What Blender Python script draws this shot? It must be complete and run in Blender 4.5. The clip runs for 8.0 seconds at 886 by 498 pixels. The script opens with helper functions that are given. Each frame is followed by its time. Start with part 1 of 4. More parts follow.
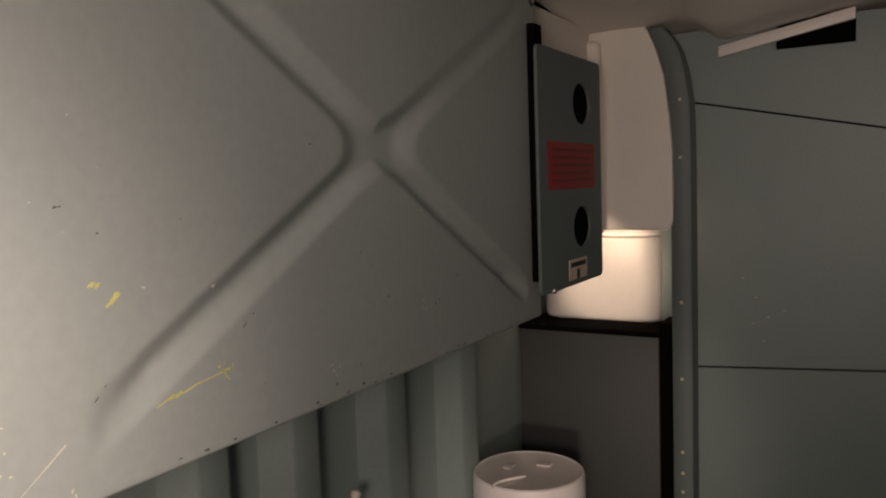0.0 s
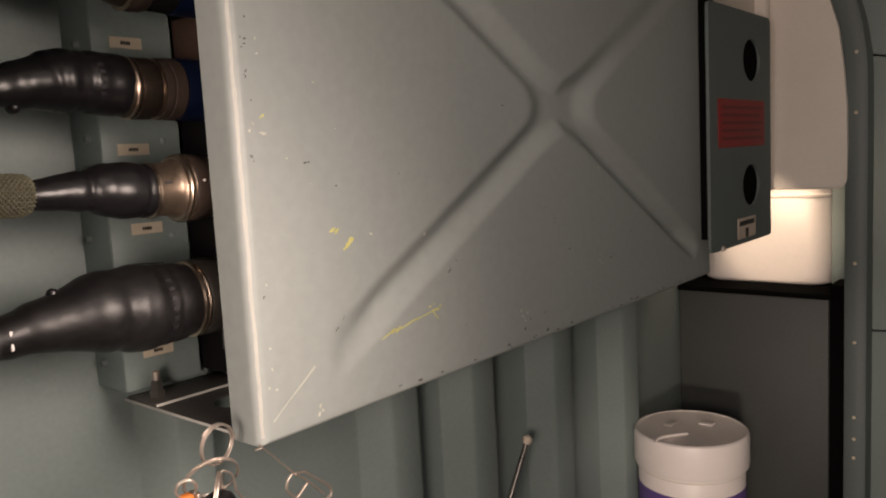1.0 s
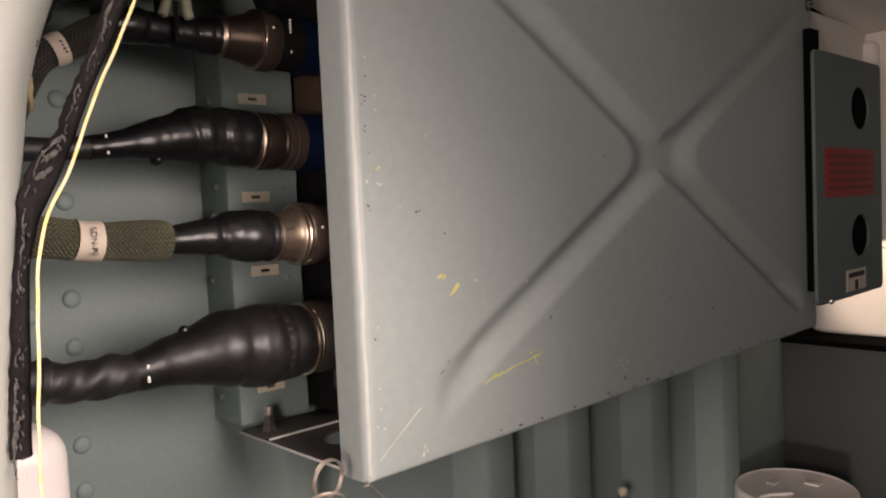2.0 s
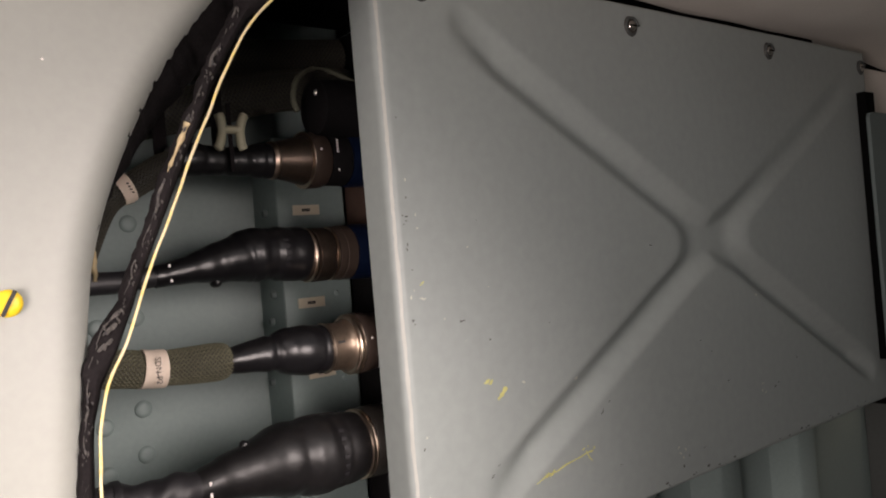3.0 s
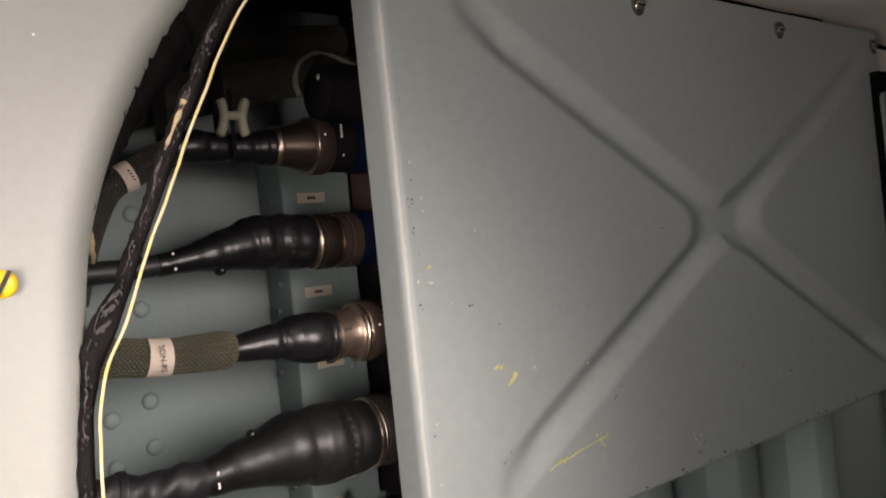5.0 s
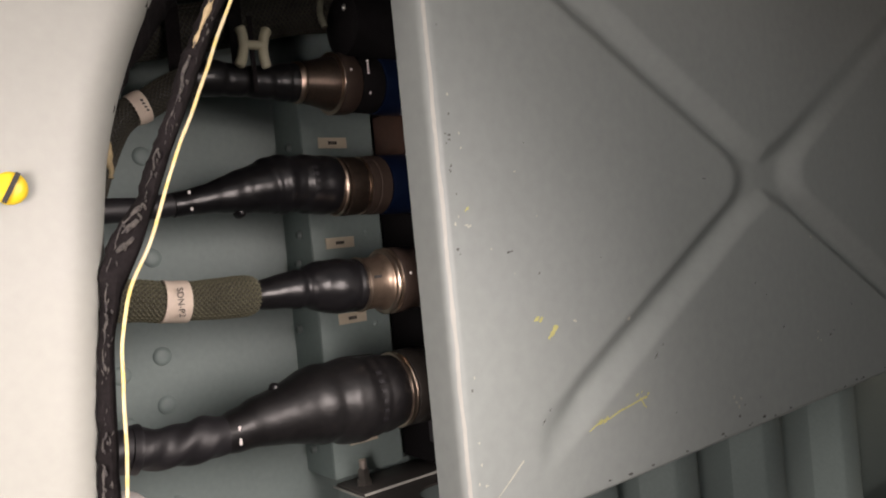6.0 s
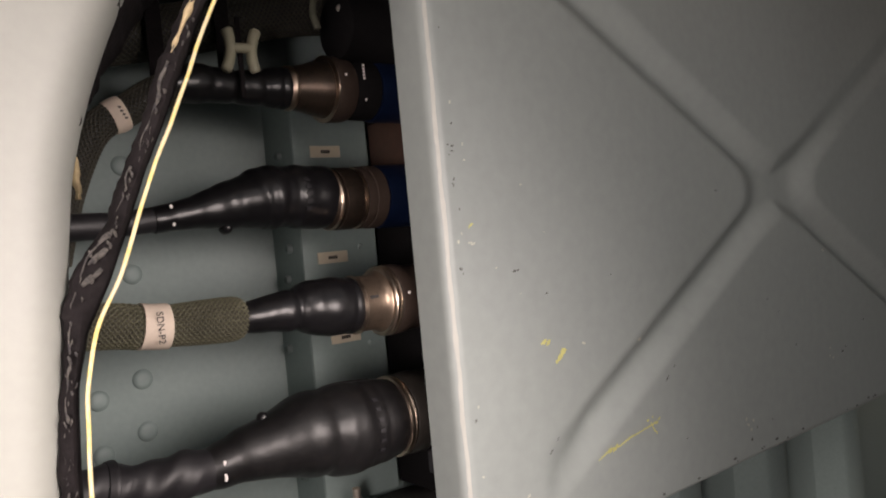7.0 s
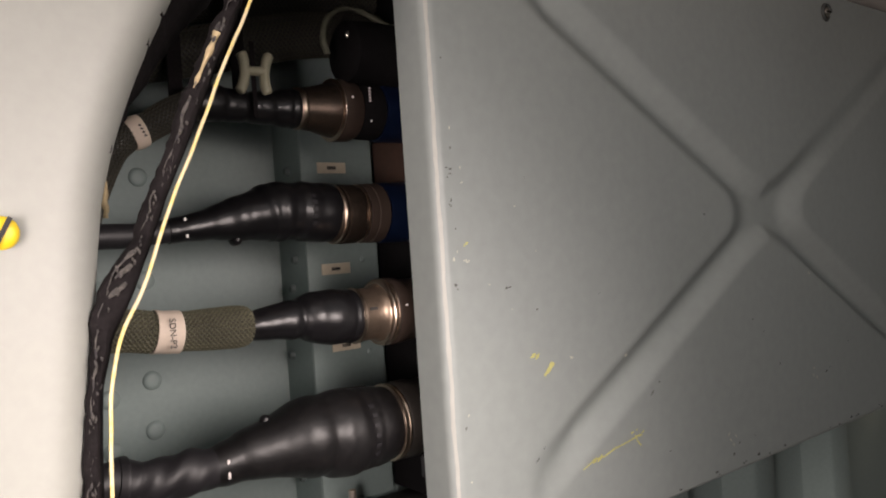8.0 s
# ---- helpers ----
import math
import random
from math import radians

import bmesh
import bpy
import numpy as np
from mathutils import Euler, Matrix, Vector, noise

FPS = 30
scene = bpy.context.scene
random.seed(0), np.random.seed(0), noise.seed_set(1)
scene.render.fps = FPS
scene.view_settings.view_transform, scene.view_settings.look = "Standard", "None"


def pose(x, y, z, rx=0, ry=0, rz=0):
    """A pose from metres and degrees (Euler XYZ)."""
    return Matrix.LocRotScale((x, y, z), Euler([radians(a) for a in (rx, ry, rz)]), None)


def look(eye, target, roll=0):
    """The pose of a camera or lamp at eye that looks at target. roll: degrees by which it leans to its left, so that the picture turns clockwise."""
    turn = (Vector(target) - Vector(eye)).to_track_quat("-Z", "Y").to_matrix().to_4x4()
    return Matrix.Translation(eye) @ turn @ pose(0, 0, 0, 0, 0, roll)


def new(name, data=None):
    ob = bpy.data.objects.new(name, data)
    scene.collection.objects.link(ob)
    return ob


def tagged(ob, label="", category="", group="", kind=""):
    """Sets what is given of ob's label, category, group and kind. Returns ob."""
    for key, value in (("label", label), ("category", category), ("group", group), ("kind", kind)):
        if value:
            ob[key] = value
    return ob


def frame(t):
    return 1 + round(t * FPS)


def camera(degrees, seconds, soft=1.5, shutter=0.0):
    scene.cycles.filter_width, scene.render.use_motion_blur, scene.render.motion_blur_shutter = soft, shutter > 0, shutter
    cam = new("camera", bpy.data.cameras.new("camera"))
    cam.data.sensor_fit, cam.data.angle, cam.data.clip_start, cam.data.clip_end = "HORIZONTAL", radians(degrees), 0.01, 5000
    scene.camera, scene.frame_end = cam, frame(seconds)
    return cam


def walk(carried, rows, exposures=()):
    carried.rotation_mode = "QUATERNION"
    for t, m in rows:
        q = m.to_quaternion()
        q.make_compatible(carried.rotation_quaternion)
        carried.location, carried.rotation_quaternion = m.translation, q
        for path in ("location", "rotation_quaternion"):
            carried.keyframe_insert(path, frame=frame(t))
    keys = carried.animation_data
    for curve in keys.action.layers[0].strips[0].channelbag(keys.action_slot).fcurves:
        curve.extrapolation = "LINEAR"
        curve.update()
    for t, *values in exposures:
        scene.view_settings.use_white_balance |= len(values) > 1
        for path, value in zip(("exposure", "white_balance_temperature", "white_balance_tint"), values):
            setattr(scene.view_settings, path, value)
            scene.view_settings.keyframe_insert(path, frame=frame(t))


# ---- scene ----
cam = camera(59.2, 8.0, soft=2.0)
PATH = [
    (0.0, (-0.2634, -0.4946, 0.8218), (0.5975, 0.0070, 0.7364), -2.01),
    (0.5, (-0.3011, -0.5009, 0.8210), (0.5119, 0.0696, 0.7049), -2.82),
    (1.0, (-0.3432, -0.4820, 0.8121), (0.4149, 0.1597, 0.6957), -3.13),
    (1.5, (-0.3540, -0.4516, 0.7929), (0.3716, 0.2293, 0.6933), -3.64),
    (2.0, (-0.3683, -0.4863, 0.8185), (0.3179, 0.2390, 0.7623), -2.58),
    (3.5, (-0.3582, -0.5214, 0.8808), (0.2495, 0.2726, 0.8993), -6.03),
    (4.0, (-0.3573, -0.5214, 0.8760), (0.2501, 0.2727, 0.8954), -6.19),
    (5.5, (-0.3520, -0.4902, 0.8461), (0.2592, 0.3012, 0.8385), -5.69),
    (6.0, (-0.3521, -0.4525, 0.8320), (0.2605, 0.3377, 0.8147), -5.56),
    (6.5, (-0.3512, -0.4502, 0.8402), (0.2656, 0.3367, 0.8209), -5.51),
    (7.0, (-0.3331, -0.4156, 0.8443), (0.2904, 0.3660, 0.8280), -5.41),
    (7.5, (-0.3534, -0.4172, 0.8571), (0.2737, 0.3617, 0.8470), -4.82),
    (8.0, (-0.3486, -0.4459, 0.8515), (0.2706, 0.3393, 0.8447), -3.92),
]
walk(cam, [(t, look(eye, target, roll)) for t, eye, target, roll in PATH], [(0.0, 0.0, 7400, 14), (0.5, 0.22, 7400, 14), (1.5, 0.32, 7200, 14), (2.1, 0.26, 6850, 13), (3.4, 0.2, 6550, 11), (8.0, 0.27, 6600, 11)])
ROD_TIP, ROD_BASE = (0.648, 0.200, 0.366), (0.40, 0.200, 0.0055)

# ---------- light ----------
world = bpy.data.worlds.new("world")
scene.world = world
world.use_nodes = True
wn = world.node_tree.nodes
wn["Background"].inputs[0].default_value = (0.75, 0.80, 0.85, 1)
wn["Background"].inputs[1].default_value = 0.25


def area_lamp(name, eye, target, sx, sy, watts, colour):
    data = bpy.data.lights.new(name, "AREA")
    data.shape, data.size, data.size_y, data.energy, data.color = "RECTANGLE", sx, sy, watts, colour
    ob = new(name, data)
    ob.matrix_world = look(eye, target)
    return ob


WARM = (1.0, 0.875, 0.835)


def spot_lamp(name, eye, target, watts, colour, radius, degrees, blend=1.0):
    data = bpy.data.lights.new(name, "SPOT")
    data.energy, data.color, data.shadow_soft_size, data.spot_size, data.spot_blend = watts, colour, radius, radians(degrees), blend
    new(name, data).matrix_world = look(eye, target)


# unseen spots added left of the camera and high right, down into the bay
spot_lamp("left_added_spot", (-0.74, -0.58, 0.79), (0.30, 0.0, 0.82), 30.0, WARM, 0.14, 98)
spot_lamp("right_added_spot", (-0.03, -0.61, 0.86), (-0.22, 0.20, 0.52), 23.0, WARM, 0.15, 75)
# unseen fill lamps added: low for the tub, overhead, and for the end wall
spot_lamp("tub_fill", (-0.28, -0.56, 0.32), (1.10, 0.02, 0.20), 23.0, (1.0, 0.88, 0.82), 0.05, 32)
area_lamp("overhead_fill", (-0.30, -0.72, 1.48), (-0.10, 0.06, 0.70), 0.40, 0.30, 0.45, WARM)
spot_lamp("end_wall_fill", (0.98, -0.78, 0.98), (1.45, -0.33, 0.82), 1.3, WARM, 0.08, 84)
# unseen lamps added behind the duct and the box to brighten the white container
area_lamp("container_fill", (1.392, 0.05, 0.80), (1.445, 0.06, 0.54), 0.12, 0.04, 0.18, (1.0, 0.80, 0.60))
spot_lamp("container_side_fill", (0.97, 0.10, 0.70), (1.42, 0.07, 0.615), 6.0, (1.0, 0.82, 0.64), 0.03, 34, 0.5)


# ---------- materials ----------
def mat(name, colour, rough=0.5, metal=0.0, vary=0.12, scale=5.0, fine=140.0, bump=0.08, second=None, mix=(0.55, 0.7), spec=0.5, coat=0.0):
    """A surface with cloudy variation, fine grain and relief; second: a wear colour laid on in patches."""
    m = bpy.data.materials.new(name)
    m.use_nodes = True
    nt = m.node_tree
    b = nt.nodes["Principled BSDF"]
    tc = nt.nodes.new("ShaderNodeTexCoord")
    n1, n2 = nt.nodes.new("ShaderNodeTexNoise"), nt.nodes.new("ShaderNodeTexNoise")
    n1.inputs["Scale"].default_value, n1.inputs["Detail"].default_value = scale, 6
    n2.inputs["Scale"].default_value, n2.inputs["Detail"].default_value = fine, 3
    add = nt.nodes.new("ShaderNodeMath")
    add.operation = "MULTIPLY_ADD"
    add.inputs[1].default_value = 0.6
    half = nt.nodes.new("ShaderNodeMath")
    half.operation, half.inputs[1].default_value = "MULTIPLY", 0.4
    ramp = nt.nodes.new("ShaderNodeValToRGB")
    lo = [c * (1 - vary) for c in colour]
    hi = [min(1, c * (1 + vary)) for c in colour]
    ramp.color_ramp.elements[0].position, ramp.color_ramp.elements[0].color = 0.3, (*lo, 1)
    ramp.color_ramp.elements[1].position, ramp.color_ramp.elements[1].color = 0.7, (*hi, 1)
    for n in (n1, n2):
        nt.links.new(tc.outputs["Object"], n.inputs["Vector"])
    nt.links.new(n2.outputs["Fac"], half.inputs[0])
    nt.links.new(n1.outputs["Fac"], add.inputs[0])
    nt.links.new(half.outputs[0], add.inputs[2])
    nt.links.new(add.outputs[0], ramp.inputs[0])
    out = ramp.outputs[0]
    if second:
        n3 = nt.nodes.new("ShaderNodeTexNoise")
        n3.inputs["Scale"].default_value, n3.inputs["Detail"].default_value, n3.inputs["Roughness"].default_value = scale * 6, 8, 0.7
        nt.links.new(tc.outputs["Object"], n3.inputs["Vector"])
        r3 = nt.nodes.new("ShaderNodeValToRGB")
        r3.color_ramp.elements[0].position, r3.color_ramp.elements[1].position = mix
        nt.links.new(n3.outputs["Fac"], r3.inputs[0])
        mx = nt.nodes.new("ShaderNodeMix")
        mx.data_type = "RGBA"
        nt.links.new(r3.outputs[0], mx.inputs["Factor"])
        nt.links.new(out, mx.inputs["A"])
        mx.inputs["B"].default_value = (*second, 1)
        out = mx.outputs["Result"]
    nt.links.new(out, b.inputs["Base Color"])
    rr = nt.nodes.new("ShaderNodeMapRange")
    rr.inputs["To Min"].default_value, rr.inputs["To Max"].default_value = max(0.03, rough - 0.08), min(1, rough + 0.08)
    nt.links.new(n1.outputs["Fac"], rr.inputs["Value"])
    nt.links.new(rr.outputs[0], b.inputs["Roughness"])
    b.inputs["Metallic"].default_value = metal
    b.inputs["Specular IOR Level"].default_value = spec
    b.inputs["Coat Weight"].default_value = coat
    if bump:
        bp = nt.nodes.new("ShaderNodeBump")
        bp.inputs["Strength"].default_value, bp.inputs["Distance"].default_value = bump, 0.002
        nt.links.new(add.outputs[0], bp.inputs["Height"])
        nt.links.new(bp.outputs[0], b.inputs["Normal"])
    return m


GREY = mat("grey_paint", (0.285, 0.313, 0.302), 0.42, vary=0.10, scale=3.0, fine=90, bump=0.08)
GREEN = mat("grey_green_paint", (0.225, 0.28, 0.27), 0.5, vary=0.10, scale=4, fine=180, bump=0.12)
DARKGREEN = mat("dark_grey_green_paint", (0.12, 0.148, 0.145), 0.55, vary=0.12, scale=4, fine=160, bump=0.12)
PANEL = mat("pale_grey_paint", (0.33, 0.338, 0.308), 0.48, vary=0.06, scale=5, fine=200, bump=0.08)
DULL = mat("dark_box_paint", (0.060, 0.064, 0.062), 0.6, vary=0.15, scale=6, fine=150, bump=0.12)
# lightened to carry the highlight on the cover's rounded edge
EDGE = mat("pale_edge_paint", (0.40, 0.40, 0.37), 0.5, vary=0.10, scale=20, fine=120, bump=0.03)
WHITE = mat("white_liner", (0.78, 0.73, 0.67), 0.8, vary=0.06, scale=7, fine=260, bump=0.25)
PLASTIC = mat("white_plastic", (0.82, 0.76, 0.73), 0.4, vary=0.03, scale=8, fine=80, bump=0.03)
# near-black, also used to paint shade in gaps and holes
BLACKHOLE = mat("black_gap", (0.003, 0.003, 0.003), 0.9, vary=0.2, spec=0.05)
BOOT = mat("black_shrink_boot", (0.0070, 0.0066, 0.0076), 0.31, vary=0.35, scale=26, fine=260, bump=0.14, second=(0.013, 0.012, 0.012), mix=(0.5, 0.8), spec=0.45)
MATTE = mat("black_matte_boot", (0.0072, 0.0067, 0.0072), 0.42, vary=0.4, scale=30, fine=240, bump=0.2, second=(0.017, 0.015, 0.014), mix=(0.5, 0.8), spec=0.45)
CABLE = mat("black_cable", (0.014, 0.013, 0.015), 0.5, vary=0.3, scale=40, fine=300, bump=0.2)
BRONZE = mat("copper_bronze_metal", (0.33, 0.25, 0.19), 0.36, metal=0.9, vary=0.2, scale=30, fine=400, bump=0.06, second=(0.12, 0.10, 0.08), mix=(0.55, 0.8))
DARKBRONZE = mat("dark_bronze_metal", (0.095, 0.07, 0.055), 0.40, metal=0.85, vary=0.2, scale=30, fine=400, bump=0.06, second=(0.06, 0.05, 0.04), mix=(0.5, 0.75))
BRIGHT = mat("bright_metal", (0.60, 0.48, 0.38), 0.30, metal=1.0, vary=0.12, scale=40, fine=300, bump=0.03)
DARKMETAL = mat("dark_coupling_metal", (0.07, 0.062, 0.055), 0.42, metal=0.7, vary=0.2, scale=40, fine=350, bump=0.08)
BROWN = mat("brown_coupling", (0.055, 0.038, 0.03), 0.5, metal=0.2, vary=0.2, scale=40, fine=350, bump=0.1)
BLUE = mat("blue_ring_metal", (0.003, 0.008, 0.028), 0.4, metal=0.3, vary=0.2, scale=40)
BRAID = mat("olive_braid", (0.115, 0.11, 0.07), 0.75, vary=0.3, scale=60, fine=500, bump=0.3, second=(0.05, 0.048, 0.033), mix=(0.5, 0.72))
BRAIDDARK = mat("dark_braid", (0.05, 0.047, 0.035), 0.8, vary=0.3, scale=60, fine=500, bump=0.3)
LABEL = mat("paper_label", (0.68, 0.57, 0.47), 0.7, vary=0.08, scale=40, fine=300, bump=0.05)
TAG = mat("buff_tag", (0.60, 0.53, 0.41), 0.6, vary=0.08, scale=40, fine=300, bump=0.05)
INK = mat("black_ink", (0.03, 0.027, 0.025), 0.7, vary=0.2, scale=60, bump=0)
YELLOW = mat("yellow_enamel", (0.80, 0.56, 0.02), 0.4, vary=0.06, scale=50, fine=200, bump=0.05)
YMARK = mat("yellow_marks", (0.52, 0.50, 0.19), 0.6, vary=0.2, scale=90, bump=0.1)
PALEMARK = mat("pale_scuffs", (0.50, 0.49, 0.42), 0.6, vary=0.2, scale=90, bump=0.1)
DMARK = mat("dark_chips", (0.08, 0.08, 0.075), 0.7, vary=0.3, scale=90, bump=0.1)
SEAL = mat("black_felt_seal", (0.013, 0.011, 0.0115), 0.95, vary=0.5, scale=45, fine=380, bump=0.6, second=(0.060, 0.052, 0.047), mix=(0.62, 0.84), spec=0.1)
FUZZ = mat("grey_glue_fuzz", (0.085, 0.078, 0.07), 0.9, vary=0.4, scale=60, fine=380, bump=0.6, second=(0.03, 0.027, 0.03), mix=(0.45, 0.6))
FOAM = mat("tan_foam", (0.42, 0.33, 0.19), 0.9, vary=0.3, scale=90, fine=300, bump=0.5)
WIRE = mat("cream_wire_jacket", (0.66, 0.56, 0.35), 0.4, vary=0.05, scale=18, fine=200, bump=0.04, second=(0.70, 0.56, 0.18), mix=(0.45, 0.6))
IVORY = mat("ivory_nylon", (0.37, 0.35, 0.25), 0.5, vary=0.08, scale=60, fine=200, bump=0.08)
RED = mat("red_label", (0.34, 0.022, 0.022), 0.5, vary=0.12, scale=30, bump=0.05)
REDINK = mat("dark_red_print", (0.19, 0.012, 0.012), 0.5, vary=0.1, bump=0)
ZINC = mat("worn_zinc", (0.56, 0.49, 0.43), 0.34, metal=0.85, vary=0.2, scale=70, fine=400, bump=0.08)
TRAY = mat("dark_tray_paint", (0.055, 0.050, 0.046), 0.6, vary=0.2, scale=9, fine=150, bump=0.12)
STEEL = mat("steel", (0.55, 0.51, 0.47), 0.3, metal=1.0, vary=0.15, scale=60, fine=400, bump=0.05)
ORANGE = mat("orange_plastic", (0.55, 0.17, 0.04), 0.45, vary=0.1, scale=60, bump=0.05)
CORD = mat("grey_green_cord", (0.085, 0.085, 0.06), 0.85, vary=0.3, scale=120, fine=500, bump=0.5)
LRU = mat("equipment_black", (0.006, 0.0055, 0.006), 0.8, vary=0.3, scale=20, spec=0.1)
RUST = mat("brown_panel", (0.05, 0.026, 0.018), 0.6, vary=0.3, scale=20)
FLOOR = mat("floor_paint", (0.12, 0.125, 0.12), 0.6, vary=0.2, scale=5, bump=0.2)


# ---------- building helpers ----------
def part(name, bm, material, parent=None, label="", smooth=True, angle=40):
    me = bpy.data.meshes.new(name)
    bmesh.ops.recalc_face_normals(bm, faces=bm.faces)
    bm.to_mesh(me)
    bm.free()
    me.materials.append(material)
    if smooth:
        me.polygons.foreach_set("use_smooth", [True] * len(me.polygons))
        me.set_sharp_from_angle(angle=radians(angle))
    ob = new(name, me)
    if parent:
        ob.parent = parent
    if label:
        ob["label"] = label
    if name in ("braided_sleeve", "dark_chips", "yellow_paint_marks", "pale_scuffs", "paint_flecks", "glue_fuzz"):
        ob["kind"] = "stuff"
    return ob


def thing(name, label, category, group="", kind=""):
    return tagged(new(name), label, category, group, kind)


def box(x0, x1, y0, y1, z0, z1, bevel=0.0, seg=2, m=None, bm=None):
    bm2 = bmesh.new()
    bmesh.ops.create_cube(bm2, size=1)
    bmesh.ops.transform(bm2, matrix=Matrix.Translation(((x0 + x1) / 2, (y0 + y1) / 2, (z0 + z1) / 2)) @ Matrix.Diagonal((x1 - x0, y1 - y0, z1 - z0, 1)), verts=bm2.verts)
    if bevel:
        bmesh.ops.bevel(bm2, geom=bm2.edges[:], offset=bevel, segments=seg, affect="EDGES", profile=0.5)
    if m:
        bmesh.ops.transform(bm2, matrix=m, verts=bm2.verts)
    if bm is None:
        return bm2
    me = bpy.data.meshes.new("tmp")
    bm2.to_mesh(me)
    bm2.free()
    bm.from_mesh(me)
    bpy.data.meshes.remove(me)
    return bm


def catmull(rows, n):
    """n smooth samples along rows of numbers."""
    p = np.array(rows, float)
    p = np.vstack([2 * p[0] - p[1], p, 2 * p[-1] - p[-2]])
    out = []
    for s in np.linspace(0, len(rows) - 1 - 1e-9, n):
        i, f = int(s), s - int(s)
        a, b, c, d = p[i : i + 4]
        out.append(0.5 * (2 * b + (c - a) * f + (2 * a - 5 * b + 4 * c - d) * f * f + (3 * b - a - 3 * c + d) * f**3))
    return np.array(out)


def frames_along(pts):
    """Right and up beside each point of a line."""
    t = np.gradient(pts, axis=0)
    t /= np.linalg.norm(t, axis=1)[:, None]
    up = np.array([0, 0, 1.0]) if abs(t[0][2]) < 0.9 else np.array([0, 1.0, 0])
    res = []
    for v in t:
        r = np.cross(v, up)
        r /= np.linalg.norm(r)
        up = np.cross(r, v)
        res.append((r, up))
    return res


def tube(rows, n=24, samples=0, rough=0.0, knurl=0.0, closed=True, bm=None, seed=0.0):
    """A swept round body through rows of (x, y, z, radius)."""
    p = catmull(rows, samples) if samples else np.array(rows, float)
    bm = bm or bmesh.new()
    rings = []
    for (x, y, z, r), (a, b) in zip(p, frames_along(p[:, :3])):
        ring = []
        for k in range(n):
            w = 2 * math.pi * k / n
            rr = r * (1 + (knurl if k % 2 else 0))
            q = Vector((x, y, z)) + Vector(a) * (rr * math.cos(w)) + Vector(b) * (rr * math.sin(w))
            if rough:
                q += (q - Vector((x, y, z))).normalized() * rough * (noise.noise(q * 60 + Vector((seed, 0, 0))) + 0.5 * noise.noise(q * 170))
                q += (q - Vector((x, y, z))).normalized() * rough * 1.9 * noise.noise(Vector((x * 85, seed, 0.3)))
            ring.append(bm.verts.new(q))
        rings.append(ring)
    for r0, r1 in zip(rings, rings[1:]):
        for k in range(n):
            bm.faces.new((r0[k], r0[(k + 1) % n], r1[(k + 1) % n], r1[k]))
    if closed:
        bm.faces.new(rings[0][::-1])
        bm.faces.new(rings[-1])
    return bm


def folded(rows, folds, samples=110):
    """A profile with shallow rounded folds (x, depth, width) pressed in round it."""
    out = []
    for x, y, z, rad in catmull(rows, samples):
        for fx, depth, width in folds:
            rad -= depth * math.exp(-(((x - fx) / width) ** 2))
        out.append((x, y, z, rad))
    return out


def xlathe(y, z, prof, n=40, knurl=0.0, tilt=0.0):
    """A turned body along x: rows of (x, radius)."""
    return tube([(x, y, z + tilt * (x - prof[0][0]), r) for x, r in prof], n=n, knurl=knurl)


def braid(rows, strands=20, pitch=0.03, samples=90, width=0.0011, lift=0.0005):
    """Woven sleeve: strands wound both ways over and under each other along rows of (x, y, z, radius)."""
    p = catmull(rows, samples)
    fr = frames_along(p[:, :3])
    length = np.concatenate([[0], np.cumsum(np.linalg.norm(np.diff(p[:, :3], axis=0), axis=1))])
    bm = bmesh.new()
    for way in (1, -1):
        for s in range(strands):
            last = None
            for i in range(samples):
                a = way * (2 * math.pi * length[i] / pitch) + 2 * math.pi * s / strands
                r = p[i][3] + lift * way * math.cos(strands * (2 * math.pi * length[i] / pitch) )
                right, up = Vector(fr[i][0]), Vector(fr[i][1])
                c = Vector(p[i][:3])
                row = []
                for da, dr in ((-1, -0.0004), (0, 0.0002), (1, -0.0004)):
                    w = a + da * width / p[i][3]
                    row.append(bm.verts.new(c + (right * math.cos(w) + up * math.sin(w)) * (r + dr)))
                if last:
                    bm.faces.new((last[0], last[1], row[1], row[0]))
                    bm.faces.new((last[1], last[2], row[2], row[1]))
                last = row
    return bm


def ribbon(pts, width, y, bm, jag=0.0):
    """A thin flat mark on a plane of constant y through (x, z) points."""
    p = np.array(pts, float)
    t = np.gradient(p, axis=0)
    t /= np.linalg.norm(t, axis=1)[:, None] + 1e-9
    vs = []
    for i, (q, d) in enumerate(zip(p, t)):
        w = width * (0.5 + 0.5 * random.random()) if jag else width
        nrm = np.array([-d[1], d[0]]) * w / 2
        vs.append((bm.verts.new((q[0] + nrm[0], y, q[1] + nrm[1])), bm.verts.new((q[0] - nrm[0], y, q[1] - nrm[1]))))
    for (a, b), (c, d) in zip(vs, vs[1:]):
        bm.faces.new((a, b, d, c))
    return bm


def blob(x, z, r, y, bm, stretch=1.0, turn=0.0):
    n = 9
    vs = []
    for k in range(n):
        w = 2 * math.pi * k / n
        rr = r * (0.55 + 0.75 * random.random())
        u, v = rr * math.cos(w) * stretch, rr * math.sin(w)
        vs.append(bm.verts.new((x + u * math.cos(turn) - v * math.sin(turn), y, z + u * math.sin(turn) + v * math.cos(turn))))
    bm.faces.new(vs)
    return bm


